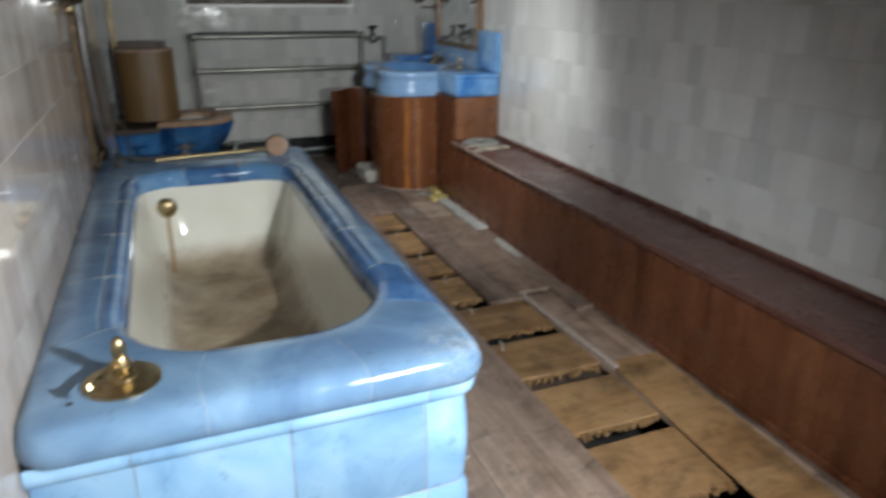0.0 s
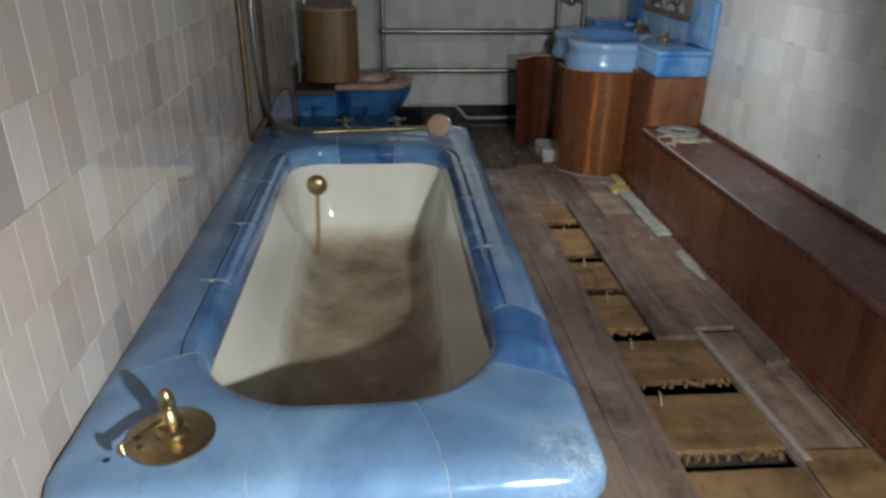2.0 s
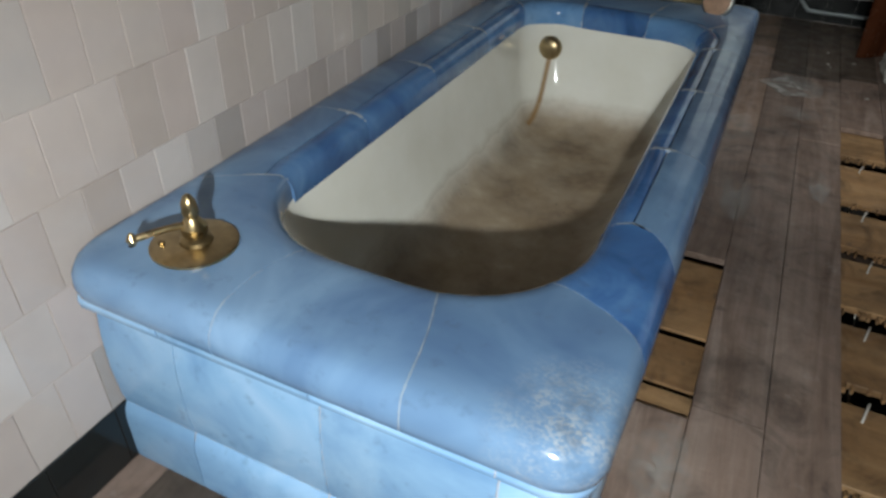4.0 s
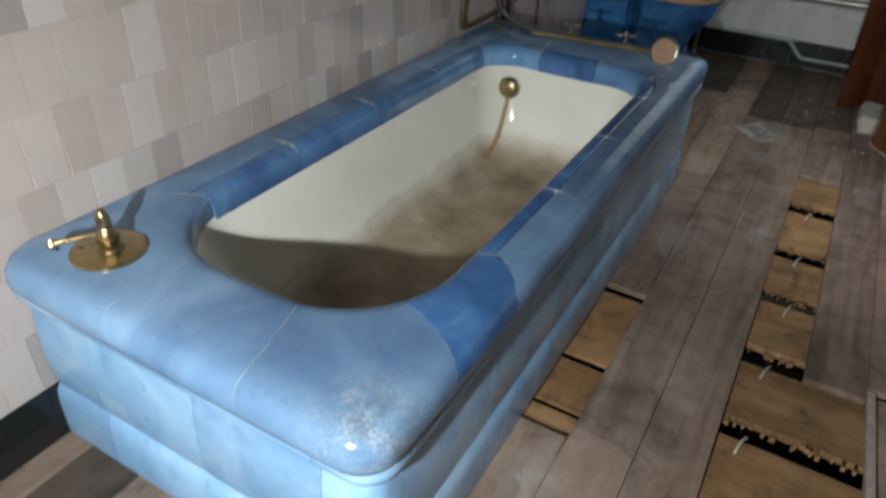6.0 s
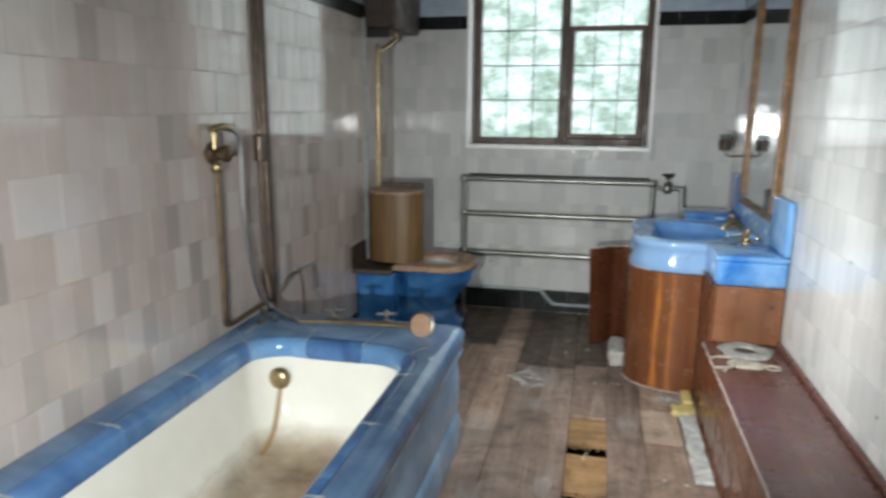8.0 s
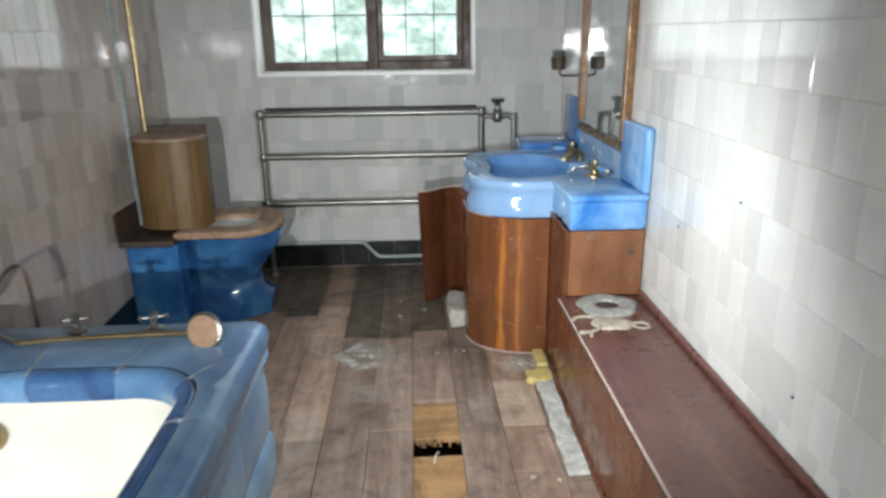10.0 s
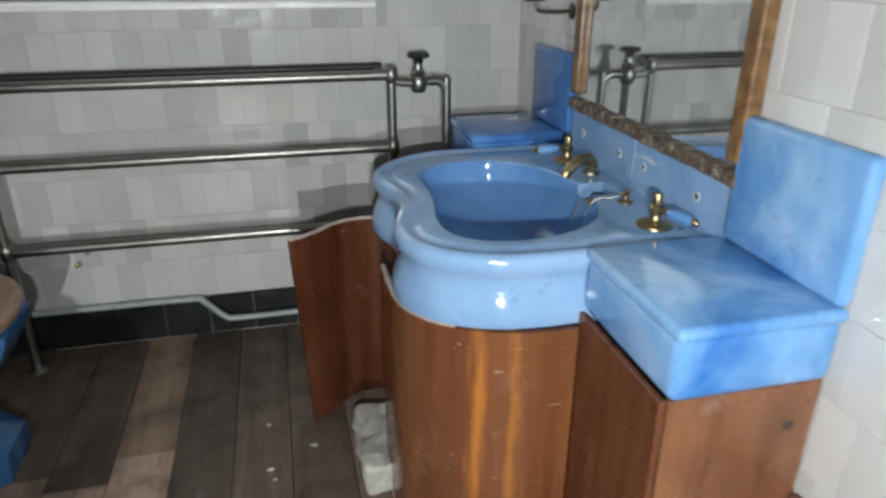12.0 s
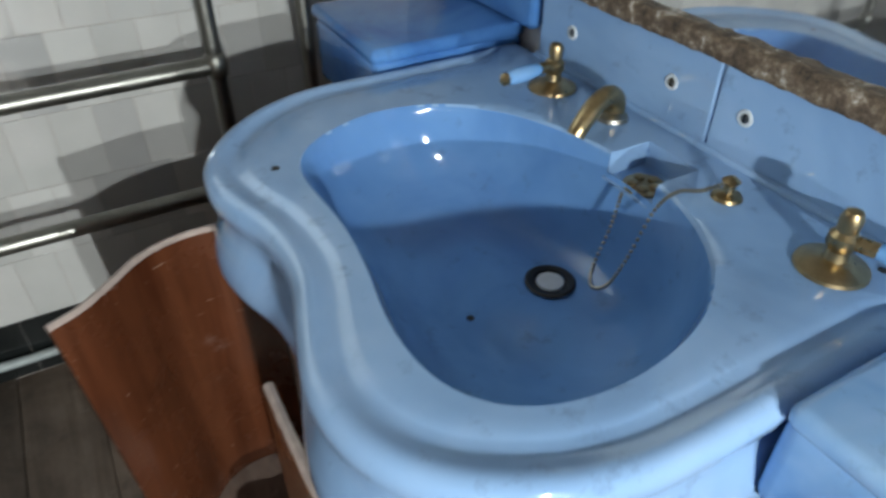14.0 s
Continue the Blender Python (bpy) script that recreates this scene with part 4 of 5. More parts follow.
cross_tap(0.435, 3.48, RZ + 0.004)
cross_tap(0.675, 3.48, RZ + 0.004)
spout = thing("bath_inlet", (0.12, 3.40, RZ), "small nickel bath inlet fitting beside the pipes", "tap")
part("body", lathe((0.14, 3.36, RZ + 0.004), [(0.026, 0), (0.022, 0.008), (0.010, 0.014), (0.010, 0.05), (0.014, 0.056), (0.004, 0.066)], segs=16), NICKEL, spout, "", True)
part("outlet", tube([(0.14, 3.36, 0.60), (0.19, 3.345, 0.602), (0.22, 3.33, 0.585)], 0.008, 10), NICKEL, spout, "", True)

# ---- pipes on the left wall ----
valve = thing("shower_valve", (0.07, 3.20, 1.30), "brass wall shower valve with riser pipe and steel hose", "shower")
part("body", lathe((XL + 0.001, 3.20, 1.31), [(0.045, 0.0), (0.045, 0.008), (0.028, 0.014), (0.026, 0.05), (0.034, 0.056), (0.034, 0.075), (0.018, 0.082)], (1, 0, 0), 24), OLD_BRASS, valve, "", True)
part("cross_arm", tube([(0.065, 3.14, 1.31), (0.065, 3.20, 1.315), (0.065, 3.33, 1.305)], lambda t: 0.022 - 0.008 * t, 14), OLD_BRASS, valve, "", True)
part("cradle", merge(tube([(0.075, 3.17, 1.33), (0.075, 3.17, 1.40)], 0.012, 12), tube([(0.075, 3.15, 1.405), (0.08, 3.22, 1.415), (0.08, 3.29, 1.405)], 0.014, 12)), DULL_BRASS, valve, "", True)
part("union_nut", lathe((0.062, 3.20, 1.255), [(0.012, -0.025), (0.02, -0.015), (0.02, 0.01), (0.014, 0.02)], (0, 0, 1), 12), BRASS, valve, "", True)
part("riser_pipe", tube([(0.062, 3.20, 1.25), (0.06, 3.20, 0.75), (0.058, 3.202, 0.615), (0.058, 3.225, 0.590), (0.06, 3.30, 0.588), (0.065, 3.52, 0.60)], 0.011, 12, 8), OLD_BRASS, valve, "", True)
part("hose", tube([(0.08, 3.29, 1.405), (0.085, 3.345, 1.36), (0.08, 3.36, 1.22), (0.075, 3.37, 1.0), (0.08, 3.40, 0.80), (0.09, 3.45, 0.66), (0.12, 3.50, 0.59), (0.2, 3.45, 0.575), (0.30, 3.39, 0.573)], 0.009, 10, 8), STEEL_HOSE, valve, "flexible steel hose", True)

risers = thing("riser_pipes", (0.06, 3.60, 0.5), "pair of dark bronze pipes clipped up the tiled wall", "pipe")
part("pipe", tube([(0.055, 3.625, 0.45), (0.055, 3.625, TOP)], 0.023, 14), BRONZE, risers, "", True)
part("pipe", tube([(0.075, 3.575, 0.45), (0.072, 3.572, 0.62), (0.058, 3.578, 0.72), (0.052, 3.585, 0.85), (0.052, 3.588, TOP)], 0.014, 12), BRONZE, risers, "", True)
part("clip", box(XL + 0.001, 0.078, 3.535, 3.60, 1.25, 1.37, 0.008), BRONZE, risers)
part("collar", lathe((0.055, 3.625, 0.45), [(0.027, 0), (0.027, 0.06), (0.023, 0.065)], segs=14), RUBBER, risers, "black pipe collar", True)
part("stub_pipe", tube([(0.06, 3.70, 0.60), (0.10, 3.72, 0.68), (0.16, 3.73, 0.685), (0.17, 3.73, 0.45), (0.17, 3.73, 0.0)], 0.007, 8), BRONZE, risers, "", True)

cistern = thing("high_cistern", (0.15, 5.25, 2.05), "dark high-level toilet cistern on the wall with a brass flush pipe", "cistern")
part("tank", box(XL + 0.004, 0.26, 5.02, 5.60, 1.985, 2.40, 0.02), DARK_WOOD, cistern)
part("bracket", box(XL + 0.004, 0.20, 5.06, 5.09, 1.93, 1.984, 0.004), BLACK_METAL, cistern)
part("flush_pipe", tube([(0.16, 5.33, 1.99), (0.16, 5.32, 1.93), (0.11, 5.17, 1.85), (0.10, 5.13, 1.80), (0.10, 5.13, 0.9), (0.11, 5.11, 0.52)], 0.015, 12, 8), DULL_BRASS, cistern, "dull brass flush pipe", True)
part("supply_pipe", tube([(0.045, 5.03, 2.05), (0.045, 5.03, 0.46)], 0.012, 10), LEAD, cistern, "thin grey supply pipe", True)

# ---- toilet ----
toilet = thing("toilet", (0.4, 5.03, 0), "old deep-blue china toilet with a wooden seat", "toilet")


def oct_ring(cx, cy, rx, ry, z, n=8, p=2.0):
    out, grow = [], 1 / math.cos(math.pi / n)
    for i in range(n):
        a = 2 * math.pi * (i + 0.5) / n
        c, s = math.cos(a), math.sin(a)
        out.append(Vector((cx + grow * rx * math.copysign(abs(c) ** (2 / p), c), cy + grow * ry * math.copysign(abs(s) ** (2 / p), s), z)))
    return out


part("bowl", loft([oct_ring(*a) for a in ((0.47, 5.03, 0.235, 0.20, 0.0), (0.47, 5.03, 0.24, 0.205, 0.03), (0.475, 5.03, 0.235, 0.195, 0.09), (0.455, 5.03, 0.20, 0.16, 0.14), (0.45, 5.03, 0.19, 0.155, 0.19),
     (0.465, 5.03, 0.215, 0.19, 0.27), (0.495, 5.03, 0.255, 0.225, 0.36), (0.52, 5.03, 0.27, 0.245, 0.44), (0.52, 5.03, 0.275, 0.25, 0.468), (0.52, 5.03, 0.19, 0.16, 0.468))], True, True, False), BLUE_TOILET, toilet, "", True)
part("bowl_inside", loft([oct_ring(0.52, 5.03, 0.19, 0.16, 0.468, 24, 2), oct_ring(0.52, 5.03, 0.17, 0.14, 0.42, 24, 2), oct_ring(0.51, 5.03, 0.13, 0.11, 0.33, 24, 2), oct_ring(0.50, 5.03, 0.07, 0.06, 0.27, 24, 2)], True, False, True), CHINA, toilet, "white china inside", True)
part("rear_box", box(XL + 0.003, 0.30, 4.80, 5.28, 0.0, 0.448, 0.015), BLUE_TOILET, toilet)
part("rear_cover", box(XL + 0.003, 0.31, 4.72, 5.36, 0.45, 0.482, 0.008), DARK_WOOD, toilet, "dark wooden rear cover")
part("back_board", box(XL + 0.003, 0.045, 4.72, 5.40, 0.483, 0.62, 0.006), DARK_WOOD, toilet, "dark upright back board")
seat_out = resample([(0.30, 4.775), (0.66, 4.775), (0.735, 4.84), (0.785, 4.93), (0.80, 5.035), (0.785, 5.14), (0.735, 5.23), (0.66, 5.295), (0.30, 5.295)], 48, True)
ctr = Vector((0.545, 5.03, 0))
seat_in = []
for p in seat_out:
    a = math.atan2(p.y - ctr.y, p.x - ctr.x)
    seat_in.append(ctr + Vector((0.145 * math.cos(a), 0.125 * math.sin(a), 0)))
def zed(line, z, f=0.0, other=None):
    return [Vector((p.x, p.y, z)) if other is None else Vector((p.lerp(q, f).x, p.lerp(q, f).y, z)) for p, q in zip(line, other or line)]
part("seat", loft([zed(seat_out, 0.472, 0.03, seat_in), zed(seat_out, 0.480), zed(seat_out, 0.498), zed(seat_out, 0.506, 0.05, seat_in), zed(seat_out, 0.508, 0.4, seat_in), zed(seat_out, 0.502, 0.95, seat_in), zed(seat_in, 0.492), zed(seat_in, 0.475), zed(seat_out, 0.472, 0.03, seat_in)]), SEAT_WOOD, toilet, "pale worn wooden seat", True)

drum = thing("wooden_drum_box", (0.28, 5.0, 0.508), "brown veneered D-shaped wooden box standing on the toilet", "box")
dline = smoothed([(0.10, 5.10), (0.10, 4.93), (0.13, 4.87), (0.20, 4.835), (0.29, 4.83), (0.37, 4.845), (0.425, 4.88), (0.452, 4.94), (0.445, 5.01), (0.415, 5.07), (0.37, 5.11)], 40)
back = [Vector((0.36, 5.115, 0)), Vector((0.10, 5.115, 0))]
dl = dline + back
dc = Vector((0.28, 4.98, 0))
part("shell", loft([zed(dl, 0.510), zed(dl, 0.515), zed(dl, 0.945), zed(dl, 0.948)], True, True, False), OAK_BOX, drum, "", True)
part("lid", loft([[Vector((dc.x + (p.x - dc.x) * s, dc.y + (p.y - dc.y) * s, z)) for p in dl] for s, z in ((1.0, 0.949), (1.02, 0.952), (1.02, 0.962), (1.0, 0.966))], True, True, True), SEAT_WOOD, drum, "pale wooden top", True)
part("back_panel", box(0.11, 0.415, 5.117, 5.135, 0.51, 1.0, 0.003), DARK_WOOD, drum)

# ---- towel rail and valve ----
rail = thing("towel_rail", (1.26, 5.54, 0), "tarnished nickel pipe towel rail standing against the end wall", "towel rail")
RY = 5.54
for x in (0.612, 1.91):
    part("post", tube([(x, RY, 0.02), (x, RY, 1.0)], 0.0165, 14), NICKEL, rail, "", True)
    for z in (0.46, 0.745, 0.995):
        part("elbow", lathe((x, RY, z - 0.026), [(0.017, 0), (0.022, 0.006), (0.024, 0.026), (0.022, 0.046), (0.017, 0.052)], segs=16), NICKEL, rail, "", True)
part("foot", lathe((0.612, RY, 0.0005), [(0.034, 0), (0.034, 0.005), (0.022, 0.014), (0.018, 0.04)], segs=18), NICKEL, rail, "", True)
part("foot", lathe((1.91, RY, 0.0005), [(0.034, 0), (0.034, 0.005), (0.022, 0.014), (0.018, 0.04)], segs=18), NICKEL, rail, "", True)
for z, y, rr in ((0.995, RY, 0.0185), (0.745, RY, 0.0185), (0.46, RY, 0.0185)):
    part("rail", tube([(0.612, y, z), (1.91, y, z)], rr, 14), NICKEL, rail, "", True)
part("wall_rail", tube([(0.63, 5.62, 1.012), (1.89, 5.62, 1.012)], 0.013, 12), BLACK_METAL, rail, "dark rail behind", True)
for x in (0.65, 1.87):
    part("bracket", tube([(x, RY, 1.0), (x, YF - 0.003, 1.012)], 0.009, 8), NICKEL, rail)
rv = thing("radiator_valve", (2.02, 5.56, 1.03), "tarnished handwheel valve on the towel rail pipe", "valve")
part("branch", tube([(1.91, RY, 0.975), (1.97, RY, 0.965), (2.05, RY, 0.968)], 0.014, 12), NICKEL, rv, "", True)
part("valve_body", lathe((2.005, RY, 0.945), [(0.02, -0.012), (0.028, 0.0), (0.03, 0.03), (0.022, 0.045), (0.026, 0.055), (0.016, 0.065), (0.014, 0.085), (0.02, 0.092), (0.012, 0.10)], segs=16), NICKEL, rv, "", True)
part("handwheel", lathe((2.005, RY, 1.055), [(0.012, -0.012), (0.034, -0.006), (0.040, 0.0), (0.034, 0.010), (0.012, 0.012)], segs=18), BLACK_METAL, rv, "black handwheel", True)
part("down_pipe", tube([(2.04, RY, 0.968), (2.075, RY, 0.968), (2.10, RY, 0.945), (2.105, RY, 0.90), (2.105, RY, 0.0)], 0.016, 12, 8), NICKEL, rv, "", True)

sk = thing("skirting_pipe", (1.1, YF - 0.02, 0.1), "grey painted pipe running along the black skirting", "pipe")
part("pipe", tube([(0.06, YF - 0.022, 0.168), (0.6, YF - 0.022, 0.168), (1.13, YF - 0.022, 0.166), (1.18, YF - 0.022, 0.152), (1.25, YF - 0.022, 0.082), (1.30, YF - 0.022, 0.066), (1.6, YF - 0.022, 0.066), (2.3, YF - 0.022, 0.066)], 0.012, 10, 6), LEAD, sk, "", True)

# ---- basin, its china and cupboard ----
BZ = 0.82
outer = smoothed([(2.392, 4.362), (2.25, 4.36), (2.12, 4.362), (2.03, 4.362), (1.955, 4.368), (1.88, 4.392), (1.81, 4.44), (1.768, 4.505), (1.757, 4.58), (1.775, 4.66), (1.797, 4.73), (1.802, 4.79), (1.795, 4.85),
                  (1.776, 4.91), (1.767, 4.97), (1.778, 5.03), (1.812, 5.085), (1.865, 5.135), (1.92, 5.165), (1.985, 5.183), (2.11, 5.184), (2.25, 5.184), (2.392, 5.184)], 110)
bowl_pts = [(1.878, 4.90), (1.885, 4.957), (1.93, 5.01), (2.03, 5.048), (2.13, 5.03), (2.208, 4.966), (2.252, 4.88), (2.274, 4.78), (2.272, 4.69), (2.252, 4.61), (2.209, 4.535), (2.145, 4.48), (2.067, 4.452), (1.988, 4.446), (1.917, 4.463), (1.874, 4.50), (1.854, 4.555), (1.856, 4.63), (1.87, 4.70), (1.88, 4.78), (1.881, 4.84)]
bowl_line = smoothed(bowl_pts, 240, True)
BC = Vector((2.06, 4.755, 0))


def polar(line, a):
    """The point of a closed line at the bearing a from the bowl's middle."""
    return min(line, key=lambda p: abs(math.remainder(math.atan2(p.y - BC.y, p.x - BC.x) - a, 2 * math.pi)))


closed_outer = outer + resample([(2.392, 5.184), (2.392, 4.362)], 60)[1:-1]
NO = len(closed_outer)
nrm = normals(closed_outer, True)
sign = 1 if nrm[20].dot(closed_outer[20] - BC) > 0 else -1
bowl_m = [polar(bowl_line, math.atan2(p.y - BC.y, p.x - BC.x)) for p in closed_outer]
# even out the matched bowl line
for _ in range(6):
    bowl_m = [(bowl_m[i - 1] + bowl_m[i] * 2 + bowl_m[(i + 1) % NO]) / 4 for i in range(NO)]
basin = thing("washbasin", (2.1, 4.77, 0.69), "blue china basin with a waved front edge", "basin")
rings = [[Vector((BC.x + (p.x - BC.x) * 0.5, BC.y + (p.y - BC.y) * 0.5, 0.618)) for p in closed_outer]]
for off, z in ((-0.035, 0.655), (0.0, 0.655), (0.010, 0.662), (0.014, 0.678), (0.010, 0.705), (-0.002, 0.735), (-0.008, 0.755), (-0.004, 0.772), (0.004, 0.785), (0.006, 0.800), (0.004, 0.812), (-0.002, 0.819), (-0.010, 0.822), (-0.020, 0.820), (-0.030, 0.8145), (-0.040, 0.8145), (-0.048, 0.818), (-0.056, BZ)):
    ring = []
    for i, (p, q) in enumerate(zip(closed_outer, nrm)):
        front = max(0.0, min(1.0, (2.36 - p.x) / 0.06)) if i < 110 else 0.0
        o = off * front * sign if i < 110 else 0.0
        zz = z if front > 0.5 or z < 0.8 else max(z, min(z, BZ))
        ring.append(Vector((p.x + q.x * o, p.y + q.y * o, zz)))
    rings.append(ring)
flat = rings[-1]
for f in (0.5, 0.9, 0.975):
    rings.append([Vector((a.x + (b.x - a.x) * f, a.y + (b.y - a.y) * f, BZ)) for a, b in zip(flat, bowl_m)])
DC = Vector((2.175, 4.755, 0))
for s, z in ((1.0, 0.8165), (0.99, 0.808), (0.975, 0.790), (0.95, 0.766), (0.915, 0.741), (0.865, 0.715), (0.79, 0.690), (0.69, 0.669), (0.56, 0.653), (0.40, 0.6435), (0.2, 0.6385)):
    c = BC.lerp(DC, 1 - s)
    rings.append([Vector((c.x + (p.x - BC.x) * s, c.y + (p.y - BC.y) * s, z)) for p in bowl_m])
china = part("china", loft(rings, True, True, True), BLUE_BASIN, basin, "", True)
# the square notch of the overflow, cut into the deck behind the bowl
NX0, NX1, NY0, NY1, NZ = 2.20, 2.345, 4.682, 4.776, 0.782
china_bm = bmesh.new()
china_bm.from_mesh(china.data)
shift = basin.location


def over_notch(f):
    return f.calc_center_median().z + shift.z > NZ and all(NX0 - 0.1 < v.co.x + shift.x < NX1 + 0.1 and NY0 - 0.1 < v.co.y + shift.y < NY1 + 0.1 for v in f.verts) and abs(f.normal.z) > 0.05


for co, no in (((NX1, 0, 0), (1, 0, 0)), ((0, NY0, 0), (0, 1, 0)), ((0, NY1, 0), (0, 1, 0)), ((0, 0, NZ), (0, 0, 1))):
    near = [f for f in china_bm.faces if over_notch(f)]
    geom = near + list({e for f in near for e in f.edges}) + list({v for f in near for v in f.verts})
    bmesh.ops.bisect_plane(china_bm, geom=geom, plane_co=Vector(co) - shift, plane_no=no, dist=1e-5)
gone = []
for f in china_bm.faces:
    c = f.calc_center_median() + shift
    if NX0 < c.x < NX1 and NY0 < c.y < NY1 and c.z > NZ:
        gone.append(f)
lip = min((v.co.x + shift.x for f in gone for v in f.verts), default=NX0)
bmesh.ops.delete(china_bm, geom=gone, context="FACES")
# faces inside the bowl take a deeper blue than the deck
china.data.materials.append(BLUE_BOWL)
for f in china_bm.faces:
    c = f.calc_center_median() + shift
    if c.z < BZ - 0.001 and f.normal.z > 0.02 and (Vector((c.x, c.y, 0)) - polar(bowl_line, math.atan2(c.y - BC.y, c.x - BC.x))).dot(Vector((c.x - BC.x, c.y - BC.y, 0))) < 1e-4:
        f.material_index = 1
china_bm.to_mesh(china.data)
china_bm.free()
china.data.polygons.foreach_set("use_smooth", [True] * len(china.data.polygons))
china.data.set_sharp_from_angle(angle=radians(38))
bm = box(lip, NX1 + 0.004, NY0 - 0.004, NY1 + 0.004, NZ - 0.004, NZ)
box(NX1, NX1 + 0.004, NY0 - 0.004, NY1 + 0.004, NZ, BZ - 0.0005, bm=bm)
box(lip + 0.006, NX1, NY0 - 0.004, NY0, NZ, BZ - 0.0005, bm=bm)
box(lip + 0.006, NX1, NY1, NY1 + 0.004, NZ, BZ - 0.0005, bm=bm)
part("overflow_notch", bm, BLUE_BASIN, basin)
part("waste", lathe((2.175, 4.755, 0.6395), [(0.036, 0.0), (0.038, 0.003), (0.034, 0.005), (0.026, 0.003), (0.024, -0.002), (0.01, -0.003)], segs=28), BLACK_METAL, basin, "blackened plug hole", True)
part("plug", lathe((2.175, 4.755, 0.640), [(0.021, 0.0), (0.020, 0.003), (0.004, 0.0035)], segs=20), CHINA, basin, "pale waste plug", True)
grate = [lathe((2.300, 4.729, 0.7825), [(0.030, 0), (0.030, 0.003), (0.024, 0.004), (0.010, 0.0035)], segs=18)]
for a in range(5):
    d = Vector((math.cos(a * 1.2566), math.sin(a * 1.2566), 0)) * 0.017
    grate.append(lathe(Vector((2.300, 4.729, 0.786)) + d, [(0.0085, 0), (0.008, 0.004), (0.003, 0.006)], segs=8))
bm = grate[0]
for g in grate[1:]:
    merge(bm, g)
part("overflow_grate", bm, DULL_BRASS, basin, "brass overflow grate in a square notch", True)
for x, y in ((1.852, 4.96), (2.02, 4.727), (2.36, 4.43)):
    z = 0.662 if 1.95 < x < 2.1 else BZ + 0.0005
    part("chip", lathe((x, y, z), [(0.006, 0), (0.005, 0.001), (0.001, 0.0012)], segs=7), RUBBER, basin, "dark chip in the glaze")


def basin_tap(x, y, ang, label):
    t = thing("lever_tap", (x, y, BZ), label, "tap", "taps on the basin")
    part("flange", lathe((x, y, BZ + 0.0005), [(0.040, 0), (0.039, 0.004), (0.026, 0.010), (0.015, 0.014)], segs=24), DULL_BRASS, t, "", True)
    part("stem", lathe((x, y, BZ + 0.014), [(0.014, 0), (0.012, 0.012), (0.016, 0.018), (0.016, 0.03), (0.011, 0.036), (0.012, 0.052), (0.009, 0.060), (0.003, 0.062)], segs=16), BRASS, t, "", True)
    d = Vector((math.cos(ang), math.sin(ang), 0))
    c = Vector((x, y, BZ + 0.040))
    part("lever", tube([c, c + d * 0.035], 0.009, 10), BRASS, t, "", True)
    part("lever_grip", tube([c + d * 0.034, c + d * 0.055, c + d * 0.085, c + d * 0.10], lambda k: 0.009 + 0.004 * math.sin(math.pi * k), 12), BLUE_SHELF, t, "blue china grip", True)
    part("lever_tip", lathe(c + d * 0.10, [(0.010, 0), (0.010, 0.006), (0.003, 0.012)], d, 12), BRASS, t, "", True)


basin_tap(2.332, 4.990, radians(186), "brass lever tap with a blue china grip on the basin")
basin_tap(2.315, 4.462, radians(-72), "brass lever tap with a blue china grip beside the shelf")
bs = thing("basin_spout", (2.345, 4.858, BZ), "short tarnished brass spout over the basin", "tap")
part("flange", lathe((2.345, 4.858, BZ + 0.0005), [(0.026, 0), (0.024, 0.006), (0.014, 0.012)], segs=20), NICKEL, bs, "", True)
part("spout", tube([(2.350, 4.860, BZ + 0.006), (2.345, 4.858, 0.850), (2.325, 4.852, 0.863), (2.295, 4.845, 0.856), (2.268, 4.838, 0.836), (2.258, 4.836, 0.822)], lambda k: 0.017 - 0.004 * k, 14), BRASS, bs, "", True)
chain = thing("plug_chain", (2.325, 4.617, BZ), "bead chain hanging from a brass post into the basin", "chain")
part("post", lathe((2.325, 4.617, BZ + 0.0005), [(0.020, 0), (0.018, 0.004), (0.008, 0.008), (0.007, 0.018), (0.012, 0.024), (0.004, 0.03)], segs=16), BRASS, chain, "", True)
cl = [Vector(p) for p in ((2.325, 4.617, 0.845), (2.30, 4.635, 0.828), (2.275, 4.652, 0.824), (2.250, 4.660, 0.80), (2.225, 4.665, 0.73), (2.205, 4.672, 0.685), (2.195, 4.690, 0.672), (2.205, 4.705, 0.69), (2.235, 4.715, 0.745), (2.255, 4.725, 0.79))]
ce, sag = [cl[0]] + cl + [cl[-1]], []
for i in range(1, len(ce) - 2):
    p0, p1, p2, p3 = ce[i - 1 : i + 3]
    for k in range(8):
        t = k / 8
        sag.append(0.5 * (2 * p1 + (p2 - p0) * t + (2 * p0 - 5 * p1 + 4 * p2 - p3) * t * t + (3 * p1 - p0 - 3 * p2 + p3) * t ** 3))
for p in sag:
    b2 = bmesh.new()
    bmesh.ops.create_icosphere(b2, subdivisions=1, radius=0.0034, matrix=Matrix.Translation(p))
    part("bead", b2, NICKEL, chain, "", True)

shelf = thing("china_shelf", (2.26, 4.19, 0.69), "mottled blue china shelf block beside the basin", "shelf")
part("shelf_block", box(2.105, 2.417, 4.012, 4.356, 0.690, 0.815, 0.022, 4), BLUE_SHELF, shelf, "", True)
part("shelf_top", box(2.10, 2.4165, 4.006, 4.352, 0.808, 0.836, 0.012, 4), BLUE_SHELF, shelf, "", True)
shelf2 = thing("china_shelf", (2.26, 5.3, 0.72), "deep blue china shelf block beyond the basin", "shelf")
part("shelf_block", box(2.105, 2.417, 5.19, 5.48, 0.70, 0.835, 0.02, 4), BLUE_DEEP, shelf2, "", True)
part("shelf_top", box(2.10, 2.4165, 5.188, 5.485, 0.828, 0.856, 0.012, 4), BLUE_DEEP, shelf2, "", True)
